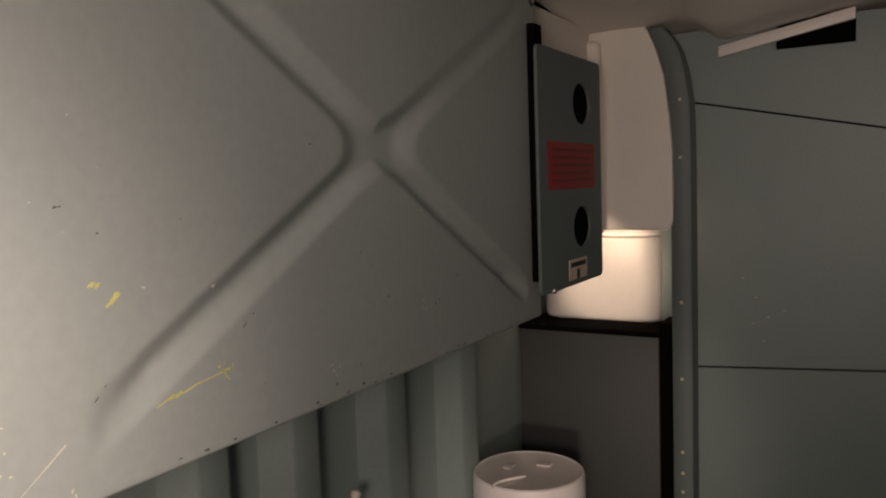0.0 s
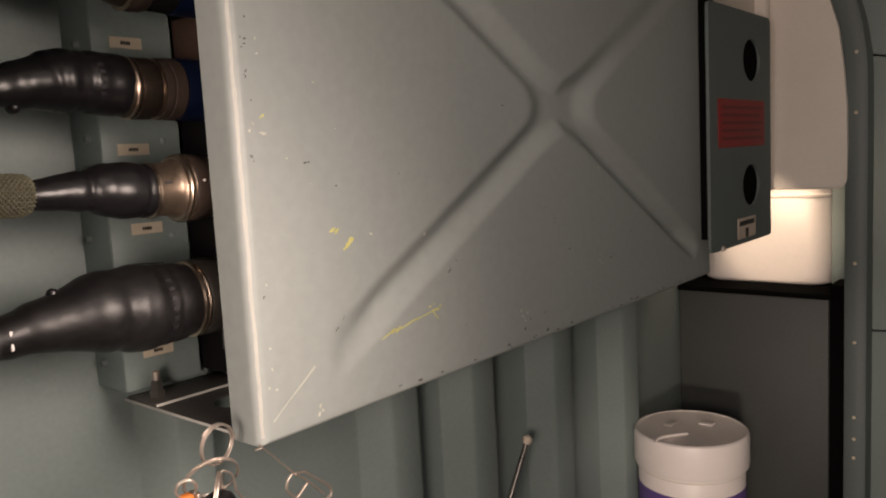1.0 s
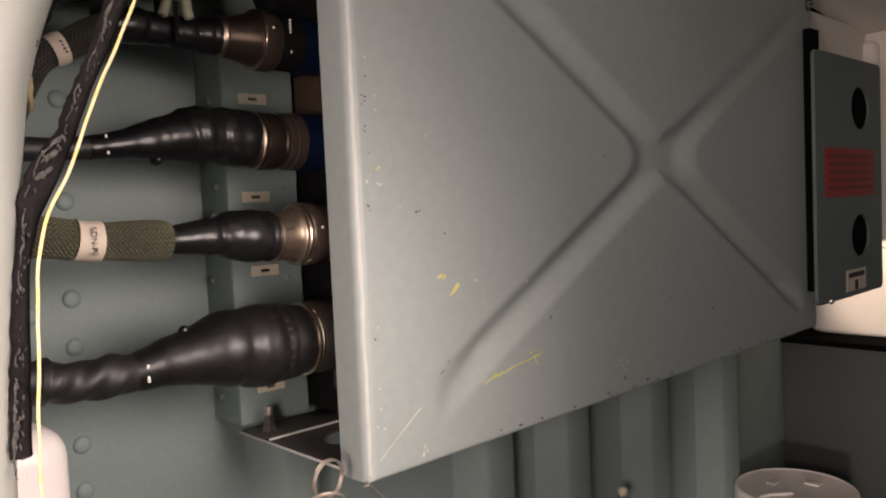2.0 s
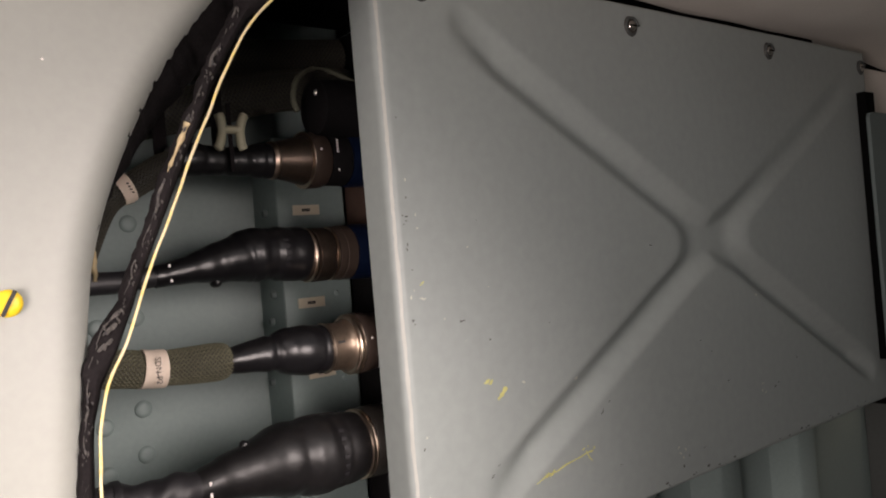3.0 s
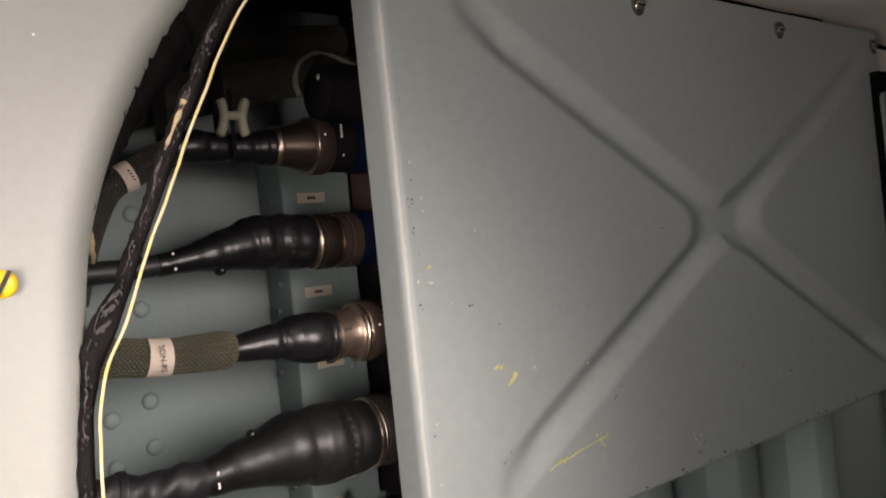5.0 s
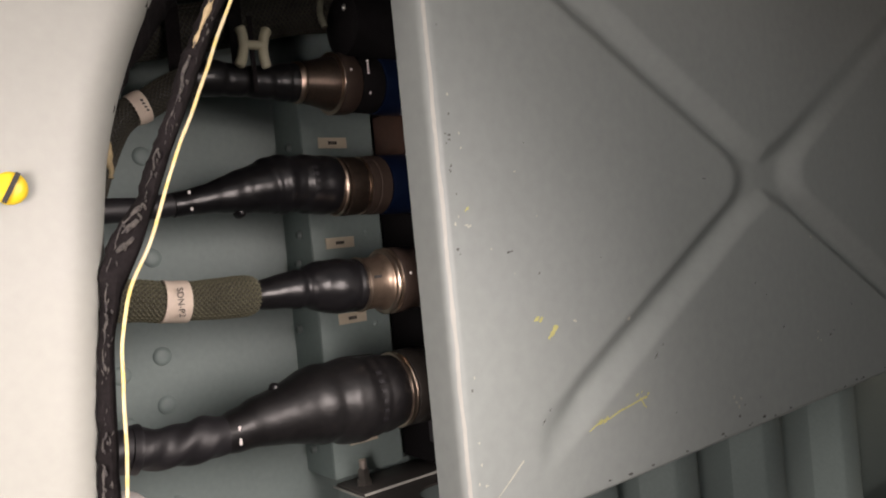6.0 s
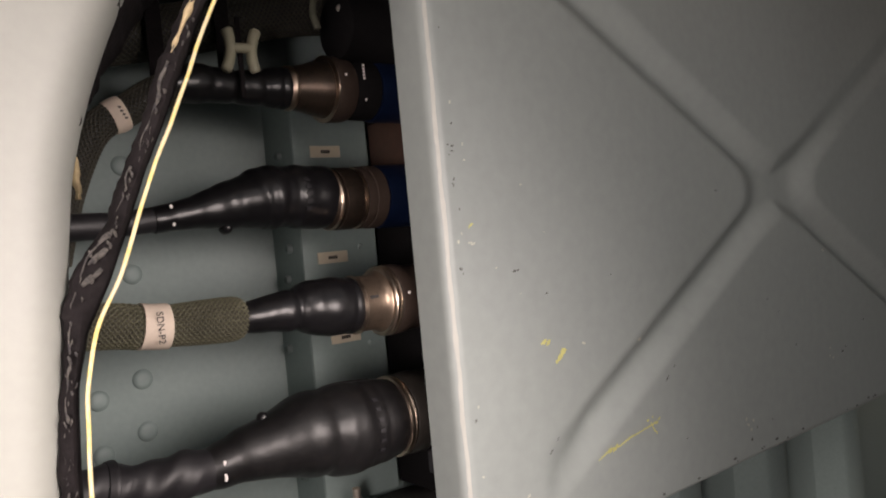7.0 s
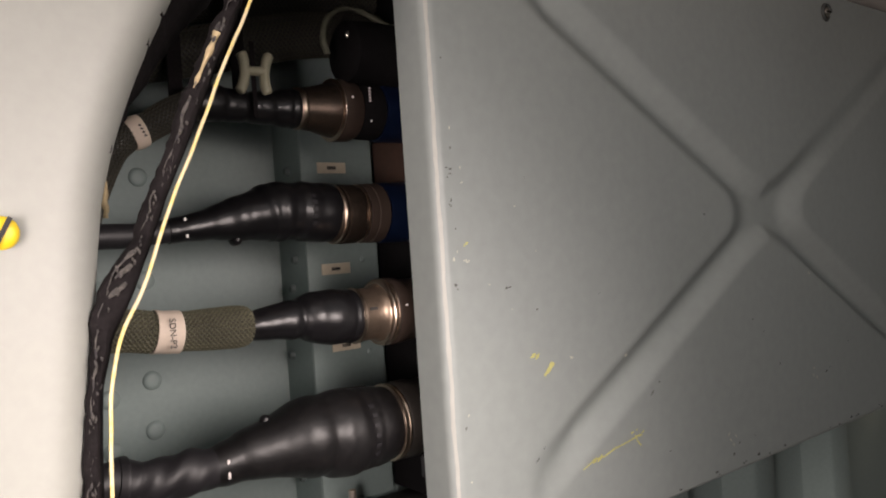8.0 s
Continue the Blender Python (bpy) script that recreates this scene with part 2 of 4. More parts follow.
def plate_with_holes(x0, x1, z0, z1, y0, y1, holes, corner=0.008, n=28):
    """A flat plate in a plane of constant y with round holes (x, z, rx, rz), cut through."""
    bm = bmesh.new()
    outline = []
    for cx, cz, s in ((x1 - corner, z1 - corner, 0), (x0 + corner, z1 - corner, 1), (x0 + corner, z0 + corner, 2), (x1 - corner, z0 + corner, 3)):
        for k in range(5):
            w = math.pi / 2 * (s + k / 4)
            outline.append((cx + corner * math.cos(w), cz + corner * math.sin(w)))
    loops = [outline] + [[(hx + rx * math.cos(2 * math.pi * k / n), hz + rz * math.sin(2 * math.pi * k / n)) for k in range(n)] for hx, hz, rx, rz in holes]
    for y in (y0, y1):
        edges = []
        for lp in loops:
            vs = [bm.verts.new((x, y, z)) for x, z in lp]
            edges += [bm.edges.new((vs[i], vs[(i + 1) % len(vs)])) for i in range(len(vs))]
        bmesh.ops.triangle_fill(bm, edges=edges, use_beauty=True, normal=(0, 1, 0))
    for lp in loops:
        a = [bm.verts.new((x, y0, z)) for x, z in lp]
        b = [bm.verts.new((x, y1, z)) for x, z in lp]
        for i in range(len(lp)):
            j = (i + 1) % len(lp)
            bm.faces.new((a[i], a[j], b[j], b[i]))
    bmesh.ops.remove_doubles(bm, verts=bm.verts, dist=1e-6)
    return bm


def ring_at(centre, r, wire, turn, n=36, m=8, coils=1.0):
    """A wire ring (a split ring when coils is over 1) round centre, turned by Euler degrees."""
    bm = bmesh.new()
    rot = Euler([radians(a) for a in turn]).to_matrix()
    rows = []
    for k in range(int(n * coils) + 1):
        w = 2 * math.pi * k / n
        q = rot @ Vector((r * math.cos(w), (k / n - coils / 2) * wire * 1.9, r * math.sin(w))) + Vector(centre)
        rows.append((*q, wire))
    return tube(rows, n=m, bm=bm)


def dome(x, y, z, r, h, direction=-1, n=20, bm=None):
    """A low round head standing on a wall of constant y."""
    prof = [(1.0, 0.0), (0.97, 0.3), (0.82, 0.7), (0.5, 0.94), (0.0, 1.0)]
    bm = bm or bmesh.new()
    rings = [[bm.verts.new((x + r * a * math.cos(2 * math.pi * k / n), y + direction * h * b, z + r * a * math.sin(2 * math.pi * k / n))) for k in range(n)] for a, b in prof[:-1]]
    tip = bm.verts.new((x, y + direction * h, z))
    for r0, r1 in zip(rings, rings[1:]):
        for k in range(n):
            bm.faces.new((r0[k], r0[(k + 1) % n], r1[(k + 1) % n], r1[k]))
    for k in range(n):
        bm.faces.new((rings[-1][k], rings[-1][(k + 1) % n], tip))
    return bm


def writing(name, text, size, m, material, parent):
    cu = bpy.data.curves.new(name, "FONT")
    cu.body, cu.size, cu.extrude, cu.align_x, cu.align_y = text, size, 0.00008, "CENTER", "CENTER"
    tmp = new("tmp_text", cu)
    me = bpy.data.meshes.new_from_object(tmp.evaluated_get(bpy.context.evaluated_depsgraph_get()))
    bpy.data.objects.remove(tmp)
    me.transform(m)
    me.materials.clear()
    me.materials.append(material)
    ob = new(name, me)
    ob.parent = parent
    return ob


# ---------- the compartment ----------
def structure(name, bm, material, label, **kw):
    return tagged(part(name, bm, material, **kw), label, name.split("_")[0], kind="structure")


structure("floor", box(-1.3, 2.0, -1.9, 0.40, -0.04, 0.0), FLOOR, "dark grey painted compartment floor")


def back_wall():
    """The rear skin with its pressed upright stiffeners, as one pressed sheet with thickness."""
    prof = [(-1.3, 0.255)]
    for x0, w in ((0.030, 0.05), (0.330, 0.062), (0.498, 0.066), (0.722, 0.070), (0.968, 0.078)):
        prof += [(x0, 0.255), (x0 + 0.003, 0.253), (x0 + w * 0.46, 0.219), (x0 + w * 0.56, 0.215), (x0 + w * 1.25, 0.2155), (x0 + w * 1.38, 0.219), (x0 + w * 1.6, 0.252), (x0 + w * 1.68, 0.255)]
    prof.append((2.0, 0.255))
    bm = bmesh.new()
    zs = np.linspace(0.0, 1.30, 9)
    for (xa, ya), (xb, yb) in zip(prof, prof[1:]):
        for za, zb in zip(zs, zs[1:]):
            bm.faces.new([bm.verts.new(v) for v in ((xa, ya, za), (xb, yb, za), (xb, yb, zb), (xa, ya, zb))])
    bmesh.ops.remove_doubles(bm, verts=bm.verts, dist=1e-5)
    box(-1.3, 2.0, 0.262, 0.275, 0.0, 1.30, bm=bm)
    return bm


rear = structure("wall_rear", back_wall(), GREEN, "grey-green painted sheet metal wall with upright pressed ribs", angle=50)
for x, z in [(-0.131, v) for v in (0.572, 0.615, 0.705, 0.749, 0.837, 0.928, 1.016)] + [(-0.167, v) for v in (0.693, 0.738, 0.831, 0.60)]:
    part("rivet", dome(x, 0.2552, z, 0.0085, 0.0035), GREEN, rear)


def wavy_ceiling():
    bm = bmesh.new()
    nx, ny = 90, 60
    g = [[None] * (ny + 1) for _ in range(nx + 1)]
    for i in range(nx + 1):
        for j in range(ny + 1):
            x = -1.3 + 3.3 * i / nx
            back = 0.041 + 0.005 * noise.noise(Vector((x * 9, 2, 0))) + 0.035 * max(0.0, min(1.0, (x - 0.84) / 0.06))
            y = -1.9 + (1.9 + back) * j / ny
            z = 1.150 - (0.060 - 0.042 * max(0.0, min(1.0, (-0.17 - y) / 0.28)) - 0.030 * max(0.0, min(1.0, (y + 0.19) / 0.05))) * max(0.0, min(1.0, (x - 0.95) / 0.35)) ** 1.5 + 0.006 * noise.noise(Vector((x * 2.2, y * 7, 0))) + 0.005 * noise.noise(Vector((x * 4, y * 22, 3)))
            g[i][j] = bm.verts.new((x, y, z))
    for i in range(nx):
        for j in range(ny):
            a, b = g[i][j].co, g[i + 1][j + 1].co
            # unseen opening, added so its edge shapes the overhead lamp's light
            if a.x > -1.0 and b.x < 0.62 and a.y > -1.3 and b.y < -0.19:
                continue
            bm.faces.new((g[i][j], g[i + 1][j], g[i + 1][j + 1], g[i][j + 1]))
    bmesh.ops.delete(bm, geom=[v for v in bm.verts if not v.link_faces], context="VERTS")
    ext = bmesh.ops.extrude_face_region(bm, geom=bm.faces[:])
    bmesh.ops.translate(bm, vec=(0, 0, 0.03), verts=[v for v in ext["geom"] if isinstance(v, bmesh.types.BMVert)])
    return bm


structure("ceiling", wavy_ceiling(), WHITE, "off-white quilted cabin liner, unseen opening added for the overhead lamp")
# roof coloured black to put shade into the gap above the box
structure("ceiling_rear", box(-1.3, 2.0, -0.05, 0.275, 1.192, 1.21), LRU, "roof over the equipment bay, blackened for the shaded gap above the box")
# black block added to paint the shade above the upper cables
structure("trim_roof", box(-1.29, 0.898, 0.150, 0.2140, 1.128, 1.1918, 0.004), LRU, "added black block painting the shade under the bay roof")
structure("wall_front", box(-1.3, 2.0, -1.92, -1.90, 0.0, 1.18), GREEN, "grey-green wall opposite the equipment")
structure("wall_west", box(-1.32, -1.30, -1.9, 0.255, 0.0, 1.18), GREEN, "grey-green side wall")
structure("wall_far", box(2.0, 2.02, -1.9, 0.255, 0.0, 1.18), GREEN, "grey-green end wall")


# ---------- the equipment box ----------
def bead_depth(x, z):
    """Depth of the pressed cross in the cover."""
    cx, cz = 0.453, 0.8636

    def seg(ax, az, bx, bz):
        dx, dz = bx - ax, bz - az
        f = max(0, min(1, ((x - ax) * dx + (z - az) * dz) / (dx * dx + dz * dz)))
        return math.hypot(x - ax - f * dx, z - az - f * dz)

    d1 = seg(0.090, 1.072, 0.832, 0.652)
    d2 = seg(0.086, 0.656, 0.832, 1.072)
    k = 0.050
    h = max(k - abs(d1 - d2), 0) / k
    side = max(0.0, min(1.0, 0.5 + (abs(x - cx) - 1.35 * abs(z - cz)) / 0.07))
    d = max(0.0, min(d1, d2) - h * h * k * 0.27 * (0.5 + 0.5 * side * side * (3 - 2 * side)))
    w = 0.0235
    if d >= w:
        return 0.0
    f = d / w
    fade = min(1.0, max(0.0, (x - 0.075) / 0.06), max(0.0, (0.85 - x) / 0.06))
    if x > cx and z > cz:
        fade *= 1 - 0.72 * min(1.0, (x - cx) / 0.16) * min(1.0, (z - cz) / 0.07)
    elif x > cx:
        fade *= 1 + 0.35 * min(1.0, (x - cx) / 0.10) * min(1.0, (cz - z) / 0.05)
    return 0.0120 * fade * (1 - f * f * (3 - 2 * f)) ** 0.9


def cover_sheet():
    """Front cover: rounded left and lower edges turned back into flanges, pressed cross."""
    r = 0.009
    us = [(-0.0004, 0.036), (-0.0003, 0.024), (-0.0001, 0.012)]
    us += [(r - r * math.cos(a), r - r * math.sin(a)) for a in np.linspace(0, math.pi / 2, 7)]
    us += [(x, 0.0) for x in np.linspace(0.0125, 0.895, 300)] + [(0.898, 0.002), (0.898, 0.03)]
    vs = [(0.6, 0.03), (0.6, 0.016)]
    q = 0.004
    vs += [(0.6 + q - q * math.cos(a), q - q * math.sin(a)) for a in np.linspace(0, math.pi / 2, 5)]
    vs += [(z, 0.0) for z in np.linspace(0.608, 1.122, 190)] + [(1.1245, 0.003), (1.1245, 0.03)]
    bm = bmesh.new()
    grid = []
    for x, y1 in us:
        col = []
        for z, y2 in vs:
            y = max(y1, y2)
            if y == 0:
                y = bead_depth(x, z) + 0.0006 * noise.noise(Vector((x * 3, 0, z * 3)))
            col.append(bm.verts.new((x, y, z)))
        grid.append(col)
    for a, b in zip(grid, grid[1:]):
        for k in range(len(vs) - 1):
            bm.faces.new((a[k], b[k], b[k + 1], a[k + 1]))
    return bm


rack = thing("equipment_box", "grey painted metal equipment box with a pressed cross", "equipment box")
cover = part("cover", cover_sheet(), GREY, rack, angle=60)
# paler strip along the rounding: painted highlight together with worn paint
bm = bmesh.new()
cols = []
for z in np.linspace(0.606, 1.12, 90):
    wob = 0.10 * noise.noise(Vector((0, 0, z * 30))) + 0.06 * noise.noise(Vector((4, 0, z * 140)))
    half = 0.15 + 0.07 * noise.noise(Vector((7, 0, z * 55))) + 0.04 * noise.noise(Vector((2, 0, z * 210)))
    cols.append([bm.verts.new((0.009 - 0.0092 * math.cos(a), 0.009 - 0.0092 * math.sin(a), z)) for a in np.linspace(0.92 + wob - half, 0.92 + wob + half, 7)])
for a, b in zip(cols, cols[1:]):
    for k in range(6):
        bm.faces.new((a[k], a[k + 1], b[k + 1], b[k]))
part("worn_edge_highlight", bm, EDGE, rack, "worn rounded edge with its highlight painted as a paler strip")
part("inner_lip", box(0.004, 0.012, 0.034, 0.037, 0.606, 1.12), GREY, rack)
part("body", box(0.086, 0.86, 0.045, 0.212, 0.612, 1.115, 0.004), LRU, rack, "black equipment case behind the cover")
part("brown_plate", box(0.0805, 0.085, 0.05, 0.20, 0.898, 0.955, 0.001), RUST, rack, "dark brown plate on the connector face")


def tray():
    bm = plate_with_holes(0.0, 0.86, 0.02, 0.205, 0.604, 0.606, [(0.060, 0.105, 0.028, 0.024)], 0.006)
    for v in bm.verts:
        v.co = Vector((v.co.x, v.co.z, v.co.y))
    return bm


part("tray", tray(), TRAY, rack, "dark tray with an oval cut-out")
part("tray_lip", box(-0.0010, -0.0001, 0.038, 0.205, 0.6040, 0.6064, 0.0003), EDGE, rack, "thin pale tray edge")
for x in (0.049, 0.3336, 0.618, 0.896 - 0.012):
    screw = part("screw", dome(x, 0.0, 1.100, 0.0112, 0.0022, n=28), DARKMETAL, rack, "dark screw in a cup washer")
    bm = ring_at((x, -0.0014, 1.100), 0.0088, 0.0016, (0, 0, 0), m=8)
    part("cup_washer", bm, DULL, screw)
    part("screw_head", dome(x + 0.0005, -0.0015, 1.100, 0.0058, 0.0026, n=18), STEEL, screw)
    part("slot", box(x - 0.0045, x + 0.0045, -0.0050, -0.0034, 1.0992, 1.1008), BLACKHOLE, screw)

bm = bmesh.new()
random.seed(4)
for k, (x, z, r) in enumerate(((0.1055, 0.7480, 0.0036), (0.1015, 0.7440, 0.0030), (0.0990, 0.7415, 0.0020), (0.0905, 0.757, 0.0024), (0.0865, 0.7578, 0.0022), (0.0835, 0.7572, 0.0014), (0.0245, 0.8505, 0.0016), (0.0225, 0.8490, 0.0010), (0.150, 0.6605, 0.0026), (0.158, 0.6612, 0.002), (0.212, 0.6685, 0.0022), (0.201, 0.673, 0.002), (0.155, 0.6597, 0.0024), (0.2155, 0.671, 0.0017), (0.207, 0.6745, 0.0012))):
    blob(x, z, r * 0.74, -0.0010 - 0.00004 * k, bm, 1.7, 0.5)
ribbon([(0.135, 0.655), (0.150, 0.6603), (0.163, 0.6605), (0.176, 0.664), (0.19, 0.6655), (0.212, 0.669)], 0.0018, -0.0008, bm, 1)
ribbon([(0.205, 0.670), (0.209, 0.663), (0.213, 0.659)], 0.0016, -0.0008, bm, 1)
part("yellow_paint_marks", bm, YMARK, rack, "flecks of yellow paint", smooth=False)
bm = bmesh.new()
ribbon([(0.0125, 0.6165), (0.02, 0.6225), (0.03, 0.630), (0.045, 0.6405), (0.0535, 0.647), (0.058, 0.650)], 0.0013, -0.0006, bm, 1)
for k in range(6):
    blob(0.014 + 0.09 * random.random() ** 2, 0.64 + 0.3 * random.random(), 0.0003 + 0.0006 * random.random(), -0.0006, bm, 1.8, random.random() * 3)
for x, z in ((0.060, 0.616), (0.0625, 0.612), (0.0585, 0.6095), (0.531, 0.672), (0.533, 0.680), (0.538, 0.668), (0.535, 0.789), (0.20, 0.742), (0.13, 0.75), (0.355, 0.634), (0.36, 0.629), (0.352, 0.640), (0.365, 0.636)):
    blob(x, z, 0.0012, -0.0006, bm, 1.7, random.random() * 3)
for z in (0.634, 0.652, 0.72, 0.834, 0.839, 0.93):
    blob(0.011 + 0.006 * random.random(), z + 0.01 * random.random(), 0.0005 + 0.0008 * random.random(), -0.0005, bm, 1.5, 1.5)
for x, z in ((0.024, 0.896), (0.022, 0.838), (0.045, 0.818), (0.077, 0.877), (0.026, 0.8372)):
    blob(x, z, 0.00065, -0.0009, bm, 2.0, 0.3)
part("pale_scuffs", bm, PALEMARK, rack, "pale scuffs and scratches", smooth=False)
bm = bmesh.new()
for x, z, r, s, a in ((0.063, 0.814, 0.0018, 2.6, 0.2), (0.359, 0.619, 0.0038, 1.5, 0.6), (0.561, 0.672, 0.0026, 2.4, 0.3), (0.57, 0.676, 0.0018, 2, 0.3), (0.334, 0.863, 0.0016, 3.2, -0.05), (0.459, 0.696, 0.0022, 2, 0.3), (0.234, 0.703, 0.0017, 4, 0.75), (0.245, 0.711, 0.0012, 3, 0.75), (0.084, 0.675, 0.0014, 5, 0.75), (0.092, 0.683, 0.001, 4, 0.75), (0.012, 0.821, 0.0018, 1.5, 0), (0.0105, 0.907, 0.0016, 1.6, 0), (0.011, 0.9, 0.0012, 1.6, 0), (0.0115, 0.88, 0.0013, 1, 1), (0.30, 0.79, 0.0012, 1, 0), (0.41, 0.75, 0.0013, 2, 0.4), (0.43, 0.735, 0.0011, 2, 0.4), (0.17, 0.80, 0.0009, 2, 0.2), (0.255, 0.645, 0.0012, 2.5, 0.5), (0.62, 0.70, 0.0018, 2.5, 0.3), (0.09, 0.90, 0.0007, 1, 0), (0.37, 0.628, 0.0018, 2, 0.5), (0.40, 0.63, 0.0014, 2, 0.4)):
    blob(x, z, r * 0.45, -0.0007, bm, s, a)
for k in range(5):
    blob(0.0115 + 0.008 * random.random(), 0.65 + 0.42 * random.random() ** 0.8, 0.0004 + 0.0006 * random.random(), -0.0006, bm, 1.5, 1.2)
for k in range(7):
    blob(0.1 + 0.7 * random.random(), 0.6045 + 0.006 * random.random(), 0.0007 + 0.0008 * random.random(), -0.0007, bm, 2.2, 0)
for x, z, a in ((0.014, 0.906, 0.1), (0.0135, 0.9025, 0.0), (0.013, 0.883, 1.2), (0.0125, 0.879, 1.3), (0.0125, 0.820, 0.7), (0.062, 0.8135, 0.3), (0.066, 0.8142, 0.3), (0.094, 0.794, 0.4)):
    blob(x, z, 0.00065, -0.0009, bm, 2.2, a)
for k in range(16):
    blob(0.08 + 0.75 * random.random(), 0.6048 + 0.004 * random.random(), 0.0006 + 0.0007 * random.random(), -0.0011, bm, 2.6, 0)
part("dark_chips", bm, DMARK, rack, "dark chips in the paint", smooth=False)

# mounting plate at the end of the box
bracket = thing("mounting_plate", "dark grey metal plate with two hand holes", "mounting plate")
part("plate", plate_with_holes(0.858, 1.150, 0.638, 1.028, -0.018, -0.013, [(1.052, 0.949, 0.043, 0.036), (1.046, 0.736, 0.043, 0.036)], 0.010), DARKGREEN, bracket)
# black strip and sheet painting the shade behind the plate and in its holes
part("gap_shade_strip", box(0.862, 0.893, -0.0127, 0.0, 0.66, 1.06, 0.001), BLACKHOLE, bracket, "black strip painting the shade in the gap behind the plate")
part("backing", box(0.895, 1.140, -0.0127, -0.005, 0.648, 1.018, 0.001), BLACKHOLE, bracket, "added black sheet painting the holes as a dark cavity")
red = part("warning_label", box(0.892, 1.112, -0.0192, -0.0181, 0.803, 0.881, 0.0003, 1), RED, bracket, "red warning label")
for k in range(5):
    part("print_line", box(0.906, 1.098 - 0.014 * (k % 2), -0.0197, -0.0193, 0.8150 + 0.0125 * k, 0.8205 + 0.0125 * k), REDINK, red)
sticker = part("sticker", box(0.975, 1.062, -0.0192, -0.0181, 0.647, 0.682, 0.0003, 1), LABEL, bracket, "small pale sticker")
part("print_line", box(0.982, 1.054, -0.0197, -0.0193, 0.669, 0.677), INK, sticker)
part("print_mark", box(1.010, 1.024, -0.0197, -0.0193, 0.648, 0.664), INK, sticker)
part("nut", dome(0.905, -0.018, 0.6405, 0.005, 0.006), STEEL, bracket)

# upright tag plate behind the plugs
strip = thing("tag_plate", "grey-green upright bracket carrying printed tags", "bracket")
part("upright", box(0.0, 0.078, 0.200, 0.2025, 0.612, 1.005, 0.0008), GREEN, strip)
part("left_return", box(0.0, 0.002, 0.2027, 0.2545, 0.612, 1.005), GREEN, strip)
for y, z in ((0.222, 0.846), (0.230, 0.818), (0.241, 0.754), (0.236, 0.636), (0.226, 0.930)):
    part("bolt", tube([(-0.0001, y, z, 0.0046), (-0.0022, y, z, 0.0044), (-0.0042, y, z, 0.0030), (-0.0046, y, z, 0.0012)], 14), DARKGREEN, strip)
part("foot", box(0.0, 0.105, 0.150, 0.1998, 0.6065, 0.609, 0.0008), TRAY, strip)
part("foot_edge", box(0.0, 0.105, 0.1488, 0.1499, 0.6068, 0.6092, 0.0002), EDGE, strip, "thin pale edge of the foot")
foot_bolt = part("foot_bolt", tube([(0.016, 0.175, 0.609, 0.0075), (0.016, 0.175, 0.613, 0.0075), (0.016, 0.175, 0.6131, 0.0060), (0.016, 0.175, 0.622, 0.0058), (0.016, 0.175, 0.624, 0.004)], n=6), STEEL, strip)
part("bolt_tip", tube([(0.016, 0.175, 0.624, 0.0036), (0.016, 0.175, 0.632, 0.0036)], n=12), ZINC, foot_bolt)
for x, z in ((0.0318, 0.9306), (0.0264 + 0.003, 0.8348), (0.0352, 0.7616), (0.0344, 0.6455)):
    t = part("tag", box(x - 0.0155, x + 0.0155, 0.1985, 0.1998, z - 0.0052, z + 0.0052, 0.0003, 1), TAG, strip, "small buff printed tag")
    for k in range(4):
        part("print_mark", box(x - 0.0050 + 0.0024 * k, x - 0.0032 + 0.0024 * k, 0.1979, 0.1984, z - 0.0016, z + 0.0014), INK, t)
for x, z in ((0.061, 0.752), (0.06, 0.842)):
    part("rivet", dome(x, 0.1998, z, 0.003, 0.0015, n=12), GREEN, strip)


# ---------- plugs and cables ----------
def lift_y(rows, y):
    return [(x, y, z, r) for x, z, r in rows]


def lettering_ridges(y, x0, z0, r, parent, n=5):
    """Worn moulded marks that cannot be read."""
    for k in range(n):
        a = radians(-25 + 13 * k)
        q = Vector((x0, y - r * math.cos(a), z0 + r * math.sin(a)))
        part("moulded_mark", box(-0.0022, 0.0022, -0.0005, 0.0004, -0.0014, 0.0014, m=Matrix.Translation(q) @ pose(0, 0, 0, -math.degrees(a), 0, 0)), CABLE, parent)


# first plug, with a dark braided lead
y = 0.136
plug = thing("cable_plug", "round bronze cable plug with black boot and dark braided lead", "cable plug", "plugs on the equipment box")
part("boot", tube(folded(lift_y([(-0.128, 0.9705, 0.0125), (-0.111, 0.9725, 0.0145), (-0.098, 0.972, 0.0138), (-0.085, 0.971, 0.0130), (-0.067, 0.971, 0.0136), (-0.05, 0.9715, 0.0152), (-0.0385, 0.9716, 0.0160), (-0.031, 0.972, 0.0155)], y), [(-0.099, 0.0010, 0.004), (-0.080, 0.0014, 0.003), (-0.058, 0.0011, 0.004), (-0.044, 0.0005, 0.002)]), 32, 0, 0.0004), BOOT, plug, "black rubber boot")
part("collar", xlathe(y, 0.9722, [(-0.0375, 0.0165), (-0.0360, 0.0175), (-0.0335, 0.0178), (-0.0320, 0.0172)], 40), BRIGHT, plug, "thin bright band")
part("backshell", xlathe(y, 0.9725, [(-0.0325, 0.017), (-0.0230, 0.0185), (-0.0110, 0.0215), (-0.0030, 0.0235), (-0.0020, 0.0235)], 48), DARKBRONZE, plug, "dark bronze shell")
part("coupling_ring", xlathe(y, 0.9727, [(-0.0020, 0.025), (-0.0015, 0.0262), (0.0025, 0.0266), (0.0130, 0.0262), (0.0165, 0.0250)], 120, 0.014), BROWN, plug)
